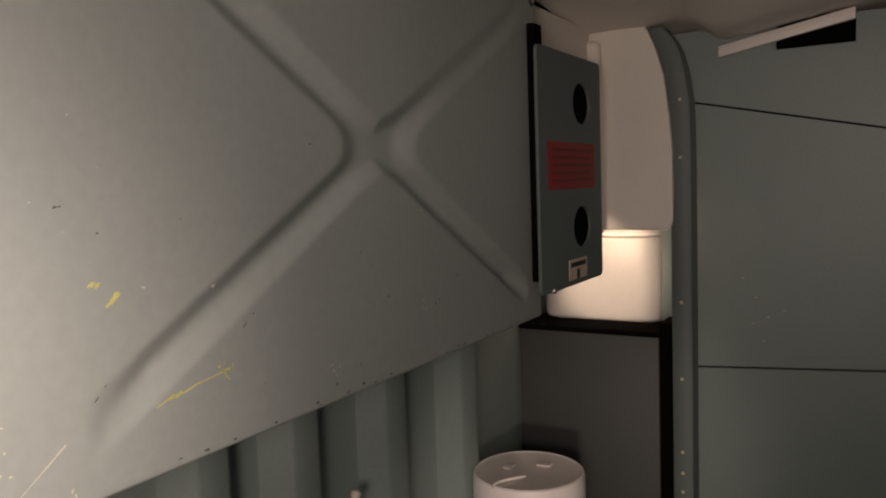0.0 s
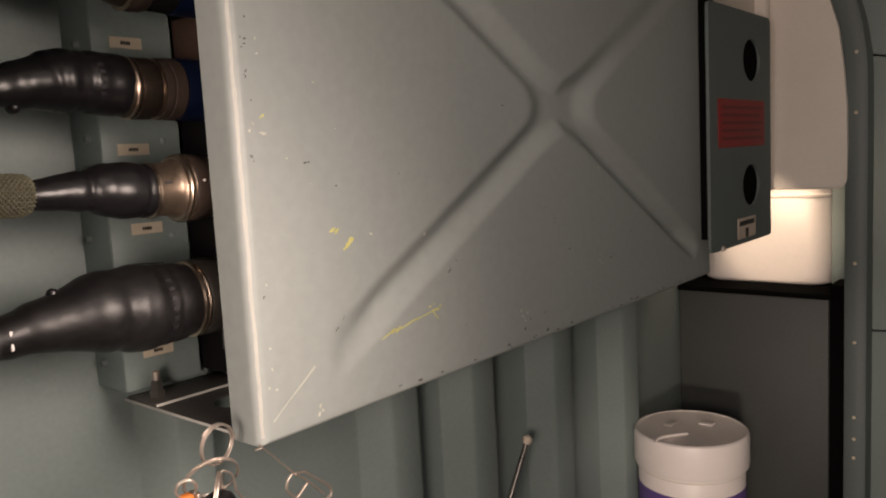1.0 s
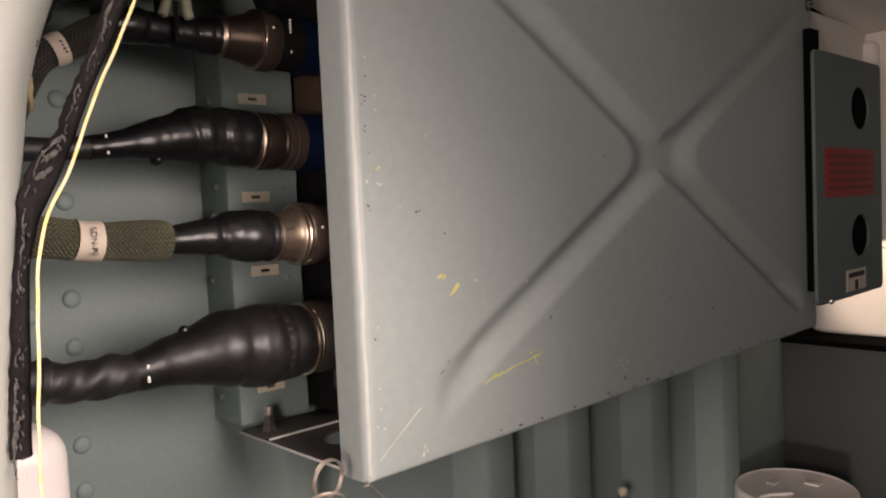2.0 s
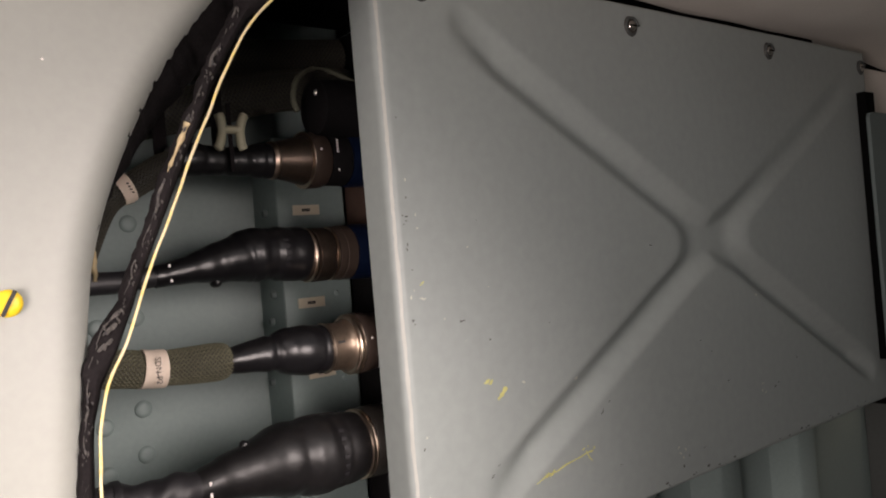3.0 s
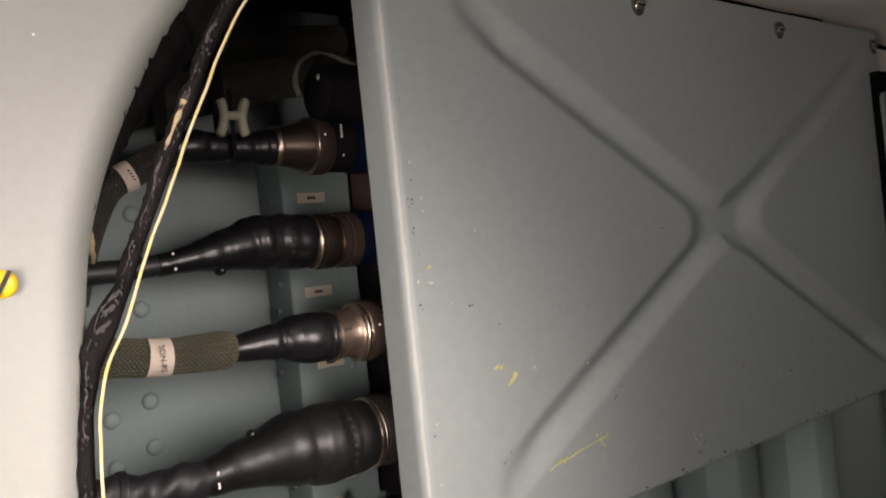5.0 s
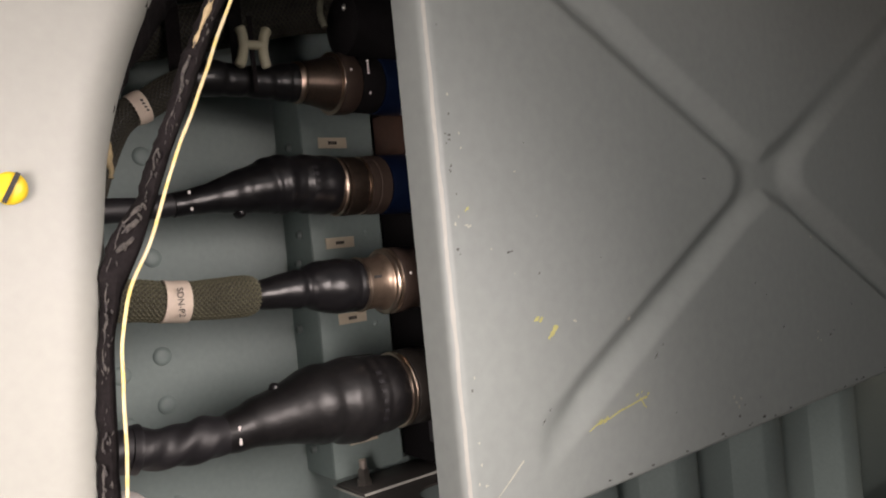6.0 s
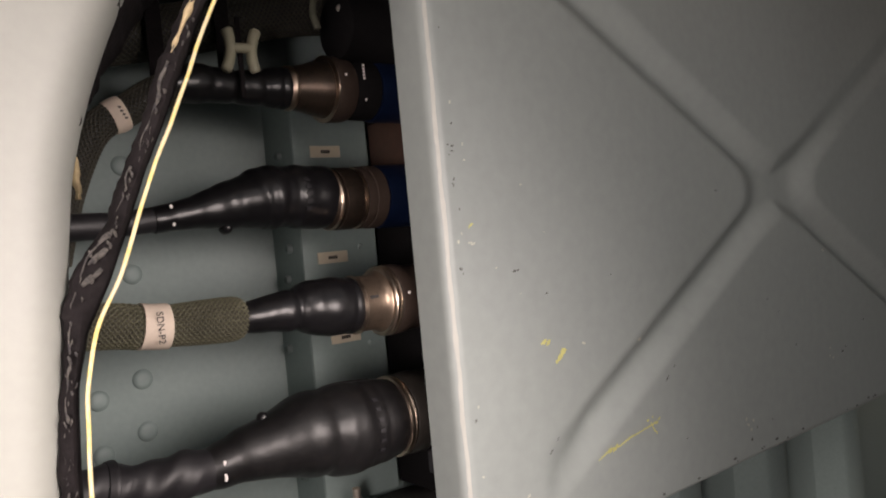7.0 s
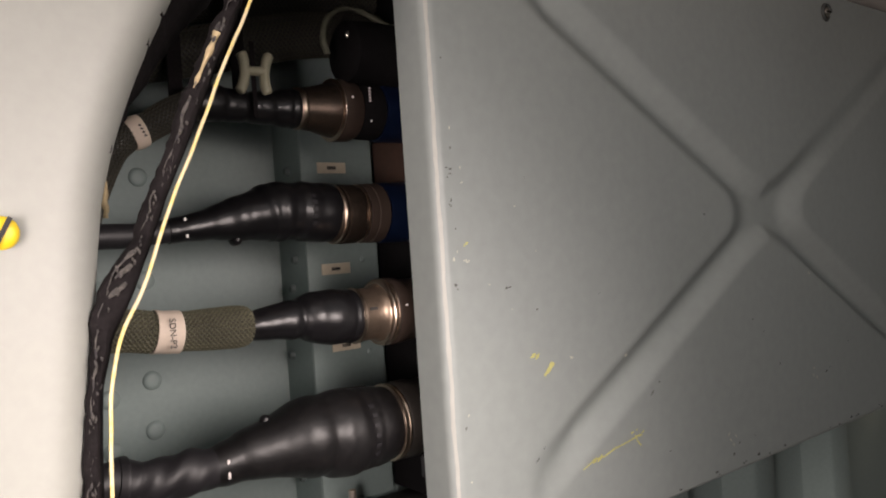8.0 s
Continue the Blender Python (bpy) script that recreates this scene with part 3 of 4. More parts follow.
part("toothed_edge", xlathe(y, 0.9726, [(-0.0032, 0.0240), (-0.0028, 0.0266), (-0.0020, 0.0268), (-0.0016, 0.0240)], 160, 0.012), BRIGHT, plug, "bright toothed edge")
part("dot", dome(0.0045, y - 0.0265, 0.9795, 0.0012, 0.0006, n=10), PLASTIC, plug)
nose = part("coupling_nut", xlathe(y, 0.9727, [(0.0172, 0.0225), (0.0190, 0.0238), (0.0350, 0.0245), (0.0400, 0.0245), (0.0405, 0.022)], 72, 0.02), LRU, plug)
for k in range(5):
    part("mark", box(0.0222, 0.0236, y - 0.0252, y - 0.0238, 0.9770 + 0.0026 * k, 0.9787 + 0.0026 * k, 0.0003), PLASTIC, nose)
part("mark", box(0.0222, 0.0234, y - 0.0252, y - 0.0238, 0.9595, 0.9615, 0.0003), PLASTIC, nose)
part("flange", xlathe(y, 0.9727, [(0.041, 0.0258), (0.0435, 0.0264), (0.0795, 0.0264)], 48), BLUE, plug, "blue anodised ring")
lead = [(-0.212, 0.150, 0.850, 0.0106), (-0.203, 0.145, 0.888, 0.0106), (-0.193, 0.141, 0.916, 0.0106), (-0.184, 0.138, 0.934, 0.0106), (-0.1735, 0.137, 0.9442, 0.0106), (-0.163, 0.1365, 0.9490, 0.0106), (-0.150, 0.136, 0.9570, 0.0112), (-0.135, 0.136, 0.9650, 0.0118), (-0.118, 0.136, 0.9710, 0.0118)]
part("cable", tube([(a, b, c, d - 0.0012) for a, b, c, d in lead], 20, 40), CABLE, plug)
part("braided_sleeve", braid(lead, 20, 0.070, 300, 0.0008, 0.0005), BRAIDDARK, plug, "dark olive braid")
lab = part("cable_label", tube([(-0.1718, 0.1370, 0.9450, 0.0120), (-0.1668, 0.1368, 0.9474, 0.0123), (-0.1618, 0.1365, 0.9496, 0.0120)], 28, 8, 0.0006), LABEL, plug, "cream wrap label")
for k in range(4):
    q = Vector((-0.1675 + 0.0013 * k, 0.1244, 0.9512 - 0.0024 * k))
    part("print_mark", box(-0.0009, 0.0009, -0.0004, 0.0004, -0.0006, 0.0006, m=Matrix.Translation(q)), INK, lab)

# second plug, long black boot
y = 0.134
plug = thing("cable_plug", "round bronze cable plug with long black shrink boot", "cable plug", "plugs on the equipment box")
boot = part("boot", tube(folded(lift_y([(-0.150, 0.8742, 0.0096), (-0.138, 0.8757, 0.0100), (-0.1214, 0.8780, 0.0116), (-0.1085, 0.880, 0.0146), (-0.0954, 0.8818, 0.0176), (-0.087, 0.8832, 0.0188), (-0.0771, 0.8845, 0.0212), (-0.070, 0.8858, 0.0238), (-0.060, 0.8866, 0.0246), (-0.051, 0.8866, 0.0238), (-0.0388, 0.8862, 0.0250), (-0.028, 0.885, 0.0252), (-0.0188, 0.8846, 0.0247), (-0.0075, 0.883, 0.0236)], y), [(-0.0665, 0.0011, 0.004), (-0.0450, 0.0010, 0.0035)]), 40, 0, 0.0004, seed=3), BOOT, plug, "glossy black shrink boot")
for dz, dx in ((0.0086, -0.1395), (-0.004, -0.1385)):
    part("tie", box(dx - 0.0012, dx + 0.0010, y - 0.0103, y - 0.0085, 0.8745 + dz - 0.0018, 0.8745 + dz + 0.0010, 0.0006), PLASTIC, boot, "white tie end")
part("nub", dome(-0.098, y, 0.8655, 0.005, 0.008), BOOT, boot)
lettering_ridges(y, -0.0385, 0.886, 0.0252, boot)
part("cable", tube(lift_y([(-0.30, 0.872, 0.0092), (-0.24, 0.8722, 0.0090), (-0.198, 0.8726, 0.0090), (-0.1766, 0.8727, 0.0088), (-0.145, 0.875, 0.0088)], y), 20, 24, 0.0003), CABLE, plug)
part("backshell", xlathe(y, 0.8828, [(-0.0145, 0.0232), (-0.0105, 0.0243), (-0.0090, 0.0248), (-0.0070, 0.0240), (0.0030, 0.0240), (0.0135, 0.0240), (0.0155, 0.0230)], 48), DARKBRONZE, plug, "dark bronze shell")
part("collar", xlathe(y, 0.8828, [(-0.0105, 0.0246), (-0.0095, 0.0254), (-0.0082, 0.0254), (-0.0072, 0.0246)], 48), BRIGHT, plug, "thin bright band")
part("knurled_ring", xlathe(y, 0.8826, [(-0.0045, 0.0240), (-0.0040, 0.0250), (0.0105, 0.0250), (0.0112, 0.0240)], 150, 0.012), DARKBRONZE, plug)
part("coupling_ring", xlathe(y, 0.8828, [(0.0155, 0.0236), (0.0160, 0.0252), (0.022, 0.0256), (0.0225, 0.0248), (0.024, 0.0248), (0.0245, 0.0258), (0.0345, 0.0260), (0.035, 0.024)], 120, 0.010), BROWN, plug)
part("bright_line", xlathe(y, 0.8828, [(0.0140, 0.0236), (0.0143, 0.0252), (0.0150, 0.0252), (0.0153, 0.0236)], 60), BRIGHT, plug, "thin bright line")
part("flange", xlathe(y, 0.8828, [(0.036, 0.0262), (0.0385, 0.0268), (0.0795, 0.0272)], 48), BLUE, plug, "blue anodised ring")

# third plug, olive braided sleeve with a printed wrap
y = 0.090
plug = thing("cable_plug", "round bronze cable plug with olive braided sleeve", "cable plug", "plugs on the equipment box")
sleeve = lift_y([(-0.300, 0.816, 0.0140), (-0.24, 0.812, 0.0140), (-0.1984, 0.8085, 0.0139), (-0.1783, 0.8050, 0.0137), (-0.1607, 0.8035, 0.0132), (-0.142, 0.8026, 0.0142), (-0.1224, 0.8020, 0.0148), (-0.1145, 0.8018, 0.0140), (-0.1108, 0.8016, 0.0118)], y)
part("cable", tube([(a, b, c, d - 0.0012) for a, b, c, d in sleeve], 24, 40), BRAIDDARK, plug)
part("braided_sleeve", braid(sleeve, 23, 0.080, 440, 0.00082, 0.0006), BRAID, plug, "olive woven sleeve")
lab = part("cable_label", tube(lift_y([(-0.1800, 0.8056, 0.0148), (-0.171, 0.8042, 0.0149), (-0.1625, 0.8034, 0.0147)], y), 36, 10, 0.0003), LABEL, plug, "cream wrap label with handwriting")
writing("lettering", "SDN-P2", 0.0062, Matrix.Translation((-0.1712, y - 0.01525, 0.8040)) @ pose(0, 0, 0, 90, 0, 0) @ pose(0, 0, 0, 0, 0, -90), INK, lab)
boot = part("boot", tube(folded(lift_y([(-0.120, 0.8012, 0.0105), (-0.1062, 0.8012, 0.0113), (-0.097, 0.8014, 0.0122), (-0.089, 0.8018, 0.0134), (-0.0802, 0.8018, 0.0146), (-0.072, 0.8018, 0.0155), (-0.0655, 0.8020, 0.0175), (-0.0575, 0.8018, 0.0200), (-0.048, 0.8008, 0.0213), (-0.0339, 0.7998, 0.0219), (-0.0265, 0.7992, 0.0214), (-0.0225, 0.7990, 0.0203)], y), [(-0.0720, 0.0013, 0.004), (-0.0300, 0.0007, 0.0025)]), 40, 0, 0.0004, seed=7), BOOT, plug, "black shrink boot")
part("collar", xlathe(y, 0.7988, [(-0.0235, 0.0214), (-0.0227, 0.0224), (-0.0215, 0.0224), (-0.0207, 0.0214)], 48), BRIGHT, plug, "thin bright band")
part("backshell", xlathe(y, 0.7990, [(-0.021, 0.0217), (-0.016, 0.0212), (-0.010, 0.0211), (-0.006, 0.0214), (-0.0025, 0.0222), (-0.0005, 0.0238), (0.0005, 0.0248)], 56), BRONZE, plug, "bronze shell")
part("shell_slot", box(-0.0190, -0.0125, y - 0.0222, y - 0.0204, 0.8035, 0.8056), INK, plug)
part("flange_ring", xlathe(y, 0.7990, [(-0.0004, 0.0240), (0.0006, 0.0264), (0.0018, 0.0272), (0.0030, 0.0268), (0.0036, 0.0258), (0.0044, 0.0258), (0.0050, 0.0270), (0.0060, 0.0274), (0.0068, 0.0262)], 64), BRIGHT, plug, "polished copper-coloured rings")
part("coupling_ring", xlathe(y, 0.7990, [(0.0065, 0.0262), (0.0080, 0.0272), (0.0190, 0.0268), (0.0210, 0.0255), (0.0450, 0.0250), (0.0745, 0.0250)], 130, 0.012), BROWN, plug)
part("dot", dome(0.0125, y - 0.0267, 0.8045, 0.0013, 0.0006, n=10), PLASTIC, plug)

# fourth plug, largest, twisted black jacket
y = 0.098
plug = thing("cable_plug", "large black shrink-booted cable plug with twisted jacket", "cable plug", "plugs on the equipment box")
boot = part("boot", tube(folded(lift_y([(-0.145, 0.7033, 0.0136), (-0.1365, 0.7036, 0.0146), (-0.125, 0.7052, 0.0168), (-0.1142, 0.7070, 0.0196), (-0.102, 0.7075, 0.0216), (-0.0909, 0.7080, 0.0240), (-0.078, 0.709, 0.0280), (-0.0680, 0.7094, 0.0311), (-0.0590, 0.7092, 0.0320), (-0.0520, 0.7088, 0.0326), (-0.0430, 0.7078, 0.0347), (-0.0330, 0.7070, 0.0349), (-0.0240, 0.7068, 0.0336), (-0.0133, 0.7066, 0.0330), (-0.002, 0.7066, 0.0314), (0.0065, 0.7066, 0.0302)], y), [(-0.0560, 0.0010, 0.005), (-0.014, 0.0006, 0.003)]), 44, 0, 0.00045, seed=11), MATTE, plug, "black shrink boot")
part("nub", dome(-0.0986, y, 0.7245, 0.005, -0.001), BOOT, boot)
part("nub", tube([(-0.1005, y, 0.7255, 0.0048), (-0.0990, y, 0.7310, 0.0042), (-0.0985, y, 0.7330, 0.002)], 14), BOOT, boot)
for dz in (0.0072, -0.001):
    part("tie", box(-0.1368, -0.1345, y - 0.0152, y - 0.0130, 0.7008 + dz - 0.0035, 0.7008 + dz + 0.0022, 0.0007), PLASTIC, boot, "white tie end")
part("moulding_seam", tube([(-0.09 + 0.008 * k, y - 0.0005, 0.7085 - 0.00015 * k + float(np.interp(-0.09 + 0.008 * k, [-0.09, -0.066, -0.04, -0.013], [0.0238, 0.0304, 0.0349, 0.0329])), 0.0005) for k in range(11)], 6), BOOT, boot)
lettering_ridges(y, -0.022, 0.7066, 0.0338, boot, 6)
twist = tube(lift_y([(-0.300, 0.712, 0.0150), (-0.25, 0.710, 0.0148), (-0.2053, 0.7084, 0.0146), (-0.1951, 0.7058, 0.0142), (-0.1851, 0.7040, 0.0140), (-0.170, 0.7036, 0.0150), (-0.1574, 0.7040, 0.0158), (-0.147, 0.7034, 0.0146), (-0.1365, 0.7034, 0.0136)], y), 40, 110)
for v in twist.verts:
    a = math.atan2(v.co.z - 0.704, v.co.y - y)
    s = 0.0009 * math.sin(3 * a + v.co.x * 260)
    v.co += Vector((0, math.cos(a), math.sin(a))) * s * max(0.0, min(1.0, (-v.co.x - 0.14) / 0.02))
part("cable", twist, CABLE, plug, "black jacket with spiral twist")
part("jacket_end", tube(lift_y([(-0.2085, 0.7088, 0.0160), (-0.2035, 0.7078, 0.0168), (-0.2025, 0.7076, 0.0150)], y), 24, 8, 0.0006), CABLE, plug)
part("collar", xlathe(y, 0.7066, [(0.0058, 0.0302), (0.0066, 0.0318), (0.0085, 0.0322), (0.0098, 0.0312), (0.0108, 0.0318), (0.0122, 0.0314), (0.013, 0.030)], 64), BRIGHT, plug, "copper-coloured rings")
part("coupling_ring", xlathe(y, 0.7066, [(0.0128, 0.0310), (0.0145, 0.0318), (0.030, 0.0322), (0.032, 0.031), (0.0795, 0.0305)], 140, 0.010), DARKMETAL, plug)
part("strap_end", box(0.018, 0.034, 0.062, 0.068, 0.664, 0.682, 0.002), CABLE, plug)

# leads above the first plug
bundle = thing("cable_bundle", "dark braided cable bundle with black straps", "cable bundle")
rows = [(-0.30, 0.185, 0.985, 0.020), (-0.20, 0.185, 1.005, 0.020), (-0.12, 0.182, 1.020, 0.020), (-0.06, 0.18, 1.034, 0.020), (0.0, 0.18, 1.048, 0.020), (0.08, 0.18, 1.056, 0.020)]
part("cable", tube([(a, b, c, d - 0.0012) for a, b, c, d in rows], 24, 40), CABLE, bundle)
part("braided_sleeve", braid(rows, 24, 0.11, 300, 0.0011), BRAIDDARK, bundle)
rows = [(-0.30, 0.20, 1.035, 0.017), (-0.15, 0.20, 1.062, 0.017), (-0.05, 0.198, 1.080, 0.017), (0.08, 0.19, 1.092, 0.017)]
part("cable", tube(rows, 24, 40, 0.0006), CABLE, bundle)
part("braided_sleeve", braid([(a, b, c, d + 0.0008) for a, b, c, d in rows], 22, 0.10, 260, 0.001), BRAIDDARK, bundle)
for x in (-0.075, -0.128):
    part("strap", box(x - 0.006, x + 0.006, 0.155, 0.1565, 0.975 if x > -0.1 else 0.965, 1.10, 0.0005), SEAL, bundle, "black webbing strap")
hclip = thing("cable_clip", "ivory nylon H-shaped cable clip on the strap", "cable clip")
HX, HZ = -0.0785, 0.9945
for side in (-1, 1):
    part("bar", tube([(HX + side * (0.0080 + 16.0 * dz * dz) + 0.10 * dz, 0.119, HZ + dz, r) for dz, r in ((-0.0158, 0.0028), (-0.0145, 0.0042), (-0.009, 0.0042), (0.0, 0.0040), (0.009, 0.0042), (0.0145, 0.0044), (0.0158, 0.0030))], 16), IVORY, hclip)
part("crossbar", tube([(HX - 0.0078, 0.119, HZ + 0.0015, 0.0040), (HX, 0.119, HZ + 0.0018, 0.0036), (HX + 0.0078, 0.119, HZ + 0.0015, 0.0040)], 14, 10), IVORY, hclip)
part("strap", box(-0.0805, -0.0765, 0.1205, 0.1220, 0.960, 1.02, 0.0005), SEAL, hclip, "black strap")
cord = thing("tie_cord", "grey-green lacing cord looped over a black cap", "cord")
part("cord", tube([(-0.020, 0.105, 1.012, 0.0022), (-0.022, 0.107, 1.025, 0.0022), (-0.014, 0.112, 1.043, 0.0022), (0.003, 0.116, 1.055, 0.0022), (0.022, 0.12, 1.057, 0.0022), (0.045, 0.12, 1.050, 0.0022), (0.085, 0.12, 1.040, 0.0022)], 12, 60, 0.0006), CORD, cord)
cap = thing("dust_cap", "black round dust cap on the box", "dust cap")
part("cap", xlathe(0.12, 1.020, [(0.0, 0.010), (0.004, 0.022), (0.006, 0.026), (0.03, 0.027), (0.0795, 0.027)], 40), LRU, cap)
part("cap_dot", dome(0.0035, 0.108, 1.031, 0.0035, 0.002, n=12), STEEL, cap)

# ---------- pale panel with its cut-out, seal and wire ----------
EDGE_LINE = [(0.0, -0.290), (0.30, -0.287), (0.55, -0.281), (0.66, -0.2775), (0.74, -0.2735), (0.78, -0.270), (0.82, -0.2655), (0.86, -0.2590), (0.90, -0.2495), (0.94, -0.2345), (0.98, -0.2135), (1.02, -0.1845), (1.06, -0.1470), (1.10, -0.100), (1.14, -0.05)]


def edge_x(z):
    return float(np.interp(z, [a for a, _ in fine_edge], [b for _, b in fine_edge]))


fine_edge = [(z, x + 0.0070 - 0.004 * min(1.0, max(0.0, (z - 0.82) / 0.06))) for z, x in catmull(EDGE_LINE, 160)]


def pale_panel():
    """Sheet with a curved cut-out whose rim rolls away from the viewer."""
    bm = bmesh.new()
    rim = 0.022
    prof = [(0.0, 0.045), (0.0, rim + 0.008)] + [(rim - rim * math.cos(a), rim - rim * math.sin(a)) for a in np.linspace(0, math.pi / 2, 9)] + [(0.05, -0.0008), (0.09, -0.002), (0.16, -0.003), (0.30, -0.006), (0.7, -0.02), (1.02, -0.03)]
    cols = []
    pts = np.array([(x, z) for z, x in fine_edge])
    t = np.gradient(pts, axis=0)
    t /= np.linalg.norm(t, axis=1)[:, None]
    for (x, z), (tx, tz) in zip(pts, t):
        row = []
        for d, y in prof:
            k = min(1, max(0, 1 - d / 0.2))
            nx, nz = -tz * k - (1 - k), tx * k
            row.append(bm.verts.new((x + nx * d, -0.101 + y, z + nz * d)))
        cols.append(row)
    for a, b in zip(cols, cols[1:]):
        for k in range(len(prof) - 1):
            bm.faces.new((a[k], a[k + 1], b[k + 1], b[k]))
    return bm


pale = thing("access_panel", "pale grey painted panel with a curved cut-out edge", "panel", kind="structure")
part("sheet", pale_panel(), PANEL, pale, angle=60)
stud = part("fastener", dome(-0.2955, -0.1045, 0.8672, 0.0066, 0.0022, n=36), YELLOW, pale, "yellow slotted quarter-turn fastener")
part("slot", box(-0.0066, 0.0066, -0.0004, 0.0004, -0.0009, 0.0009, m=Matrix.Translation((-0.2955, -0.1072, 0.8672)) @ pose(0, 0, 0, 0, -62, 0)), INK, stud)
bm = bmesh.new()
for x, z in ((-0.272, 0.985), (-0.30, 0.93), (-0.31, 0.84)):
    blob(x, z, 0.0007, -0.1045, bm)
part("paint_flecks", bm, PLASTIC, pale, smooth=False)

trim = thing("upper_trim", "white moulded trim over the access panel", "trim", kind="structure")
bm = bmesh.new()
arc = [(-0.60, 1.075), (-0.45, 1.055), (-0.33, 1.040), (-0.27, 1.0335), (-0.228, 1.0312), (-0.20, 1.0305), (-0.18, 1.034), (-0.165, 1.043), (-0.155, 1.060), (-0.145, 1.09), (-0.135, 1.14)]
fine = catmull(arc, 60)
layers = [(0.0, -0.105), (-0.002, -0.118), (0.004, -0.128), (0.02, -0.134), (0.16, -0.15)]
grid = [[bm.verts.new((x, y, z + dz)) for dz, y in layers] for x, z in fine]
for a, b in zip(grid, grid[1:]):
    for k in range(len(layers) - 1):
        bm.faces.new((a[k], a[k + 1], b[k + 1], b[k]))
part("moulding", bm, PLASTIC, trim, angle=80)

low = thing("lower_trim", "white rounded plastic moulding standing low in the bay", "trim", kind="structure")
part("moulding", box(-0.42, -0.190, 0.085, 0.145, 0.0, 0.676, 0.022, 5), PLASTIC, low, angle=80)

SEAL_LEFT = [(0.691, -0.2760), (0.732, -0.2730), (0.78, -0.2690), (0.807, -0.2650), (0.832, -0.2620), (0.846, -0.2560), (0.862, -0.2430), (0.878, -0.2370), (0.893, -0.2300), (0.905, -0.2240), (0.917, -0.2200), (0.931, -0.2140), (0.96, -0.2000), (0.993, -0.1840), (1.02, -0.1690), (1.048, -0.1550), (1.082, -0.1320), (1.119, -0.1030)]
WIRE_LINE = [(0.673, -0.2630), (0.714, -0.2640), (0.75, -0.2620), (0.78, -0.2605), (0.8, -0.2590), (0.82, -0.2540), (0.84, -0.2435), (0.86, -0.2350), (0.88, -0.2270), (0.9, -0.2175), (0.92, -0.2085), (0.94, -0.2000), (0.96, -0.1900), (0.98, -0.1810), (1, -0.1700), (1.02, -0.1560), (1.045, -0.1310), (1.082, -0.1010), (1.118, -0.0710)]


def band():
    """Felt seal strip: ragged outer side, smooth side along the wire, with thickness."""
    bm = bmesh.new()
    rows = []
    for z in np.linspace(0.712, 1.11, 190):
        xl = np.interp(z, *zip(*SEAL_LEFT)) + 0.0022 * noise.noise(Vector((0, 0, z * 90))) + 0.0012 * noise.noise(Vector((5, 0, z * 260)))
        xr = np.interp(z, *zip(*WIRE_LINE)) - 0.0012
        row = []
        for f in (0, 0.25, 0.5, 0.75, 1.0):
            x = xl + (xr - xl) * f
            row.append(bm.verts.new((x, -0.096 - 0.004 * math.sin(math.pi * f) + 0.0015 * noise.noise(Vector((x * 80, 2, z * 80))), z)))
        rows.append(row)
    for a, b in zip(rows, rows[1:]):
        for k in range(4):
            bm.faces.new((a[k], a[k + 1], b[k + 1], b[k]))
    ext = bmesh.ops.extrude_face_region(bm, geom=bm.faces[:])
    bmesh.ops.translate(bm, vec=(0, 0.006, 0), verts=[v for v in ext["geom"] if isinstance(v, bmesh.types.BMVert)])
    return bm


seal = thing("edge_seal", "ragged black felt seal strip hanging along the cut-out", "seal strip")
part("strip", band(), SEAL, seal)


def torn_rim():
    """Torn black foam left along the rim of the cut-out, ragged towards the panel."""
    bm = bmesh.new()
    rows = []
    for z in np.linspace(0.90, 1.135, 150):
        x0 = edge_x(z) - 0.001 + 0.0016 * noise.noise(Vector((1, 0, z * 220))) + 0.0016 * noise.noise(Vector((3, 0, z * 90)))
        w = max(0.0012, min(0.020, (z - 0.925) * 0.20)) + 0.0025 * noise.noise(Vector((9, 0, z * 70)))
        rows.append([bm.verts.new((x0 - 0.003 + (w + 0.003) * f, -0.090 + 0.03 * f + 0.002 * noise.noise(Vector((f * 9, 0, z * 120))), z - 0.012 * f)) for f in (0, 0.2, 0.45, 0.7, 1.0)])
    for a, b in zip(rows, rows[1:]):
        for k in range(4):
            bm.faces.new((a[k], a[k + 1], b[k + 1], b[k]))
    ext = bmesh.ops.extrude_face_region(bm, geom=bm.faces[:])
    bmesh.ops.translate(bm, vec=(0, 0.004, 0), verts=[v for v in ext["geom"] if isinstance(v, bmesh.types.BMVert)])
    return bm


part("torn_foam", torn_rim(), SEAL, seal, "torn black foam along the panel rim")
bm = bmesh.new()
random.seed(9)
for z0, z1 in ((0.705, 0.760), (0.768, 0.838), (0.842, 0.858), (0.866, 0.884), (0.890, 0.928), (0.958, 0.985), (0.99, 1.012), (1.02, 1.028), (1.036, 1.05)):
    rows = []
    for z in np.arange(z0, z1, 0.0022):
        x = float(np.interp(z, *zip(*SEAL_LEFT))) + 0.0012 + 0.0016 * noise.noise(Vector((z * 130, 4, 0)))
        rows.append((x, -0.0980, z, 0.0003 + 0.0007 * abs(noise.noise(Vector((z * 210, 0, 8))))))
    tube(rows, 7, rough=0.0006, bm=bm)
for k in range(6):
    z = 0.838 + 0.018 * random.random()
    x = float(np.interp(z, *zip(*SEAL_LEFT))) + 0.006 * random.random()
    tube([(x, -0.0995, z, 0.0004), (x + 0.002, -0.101, z + 0.002, 0.0008), (x + 0.004, -0.100, z + 0.0035, 0.0004)], 6, rough=0.0008, bm=bm)
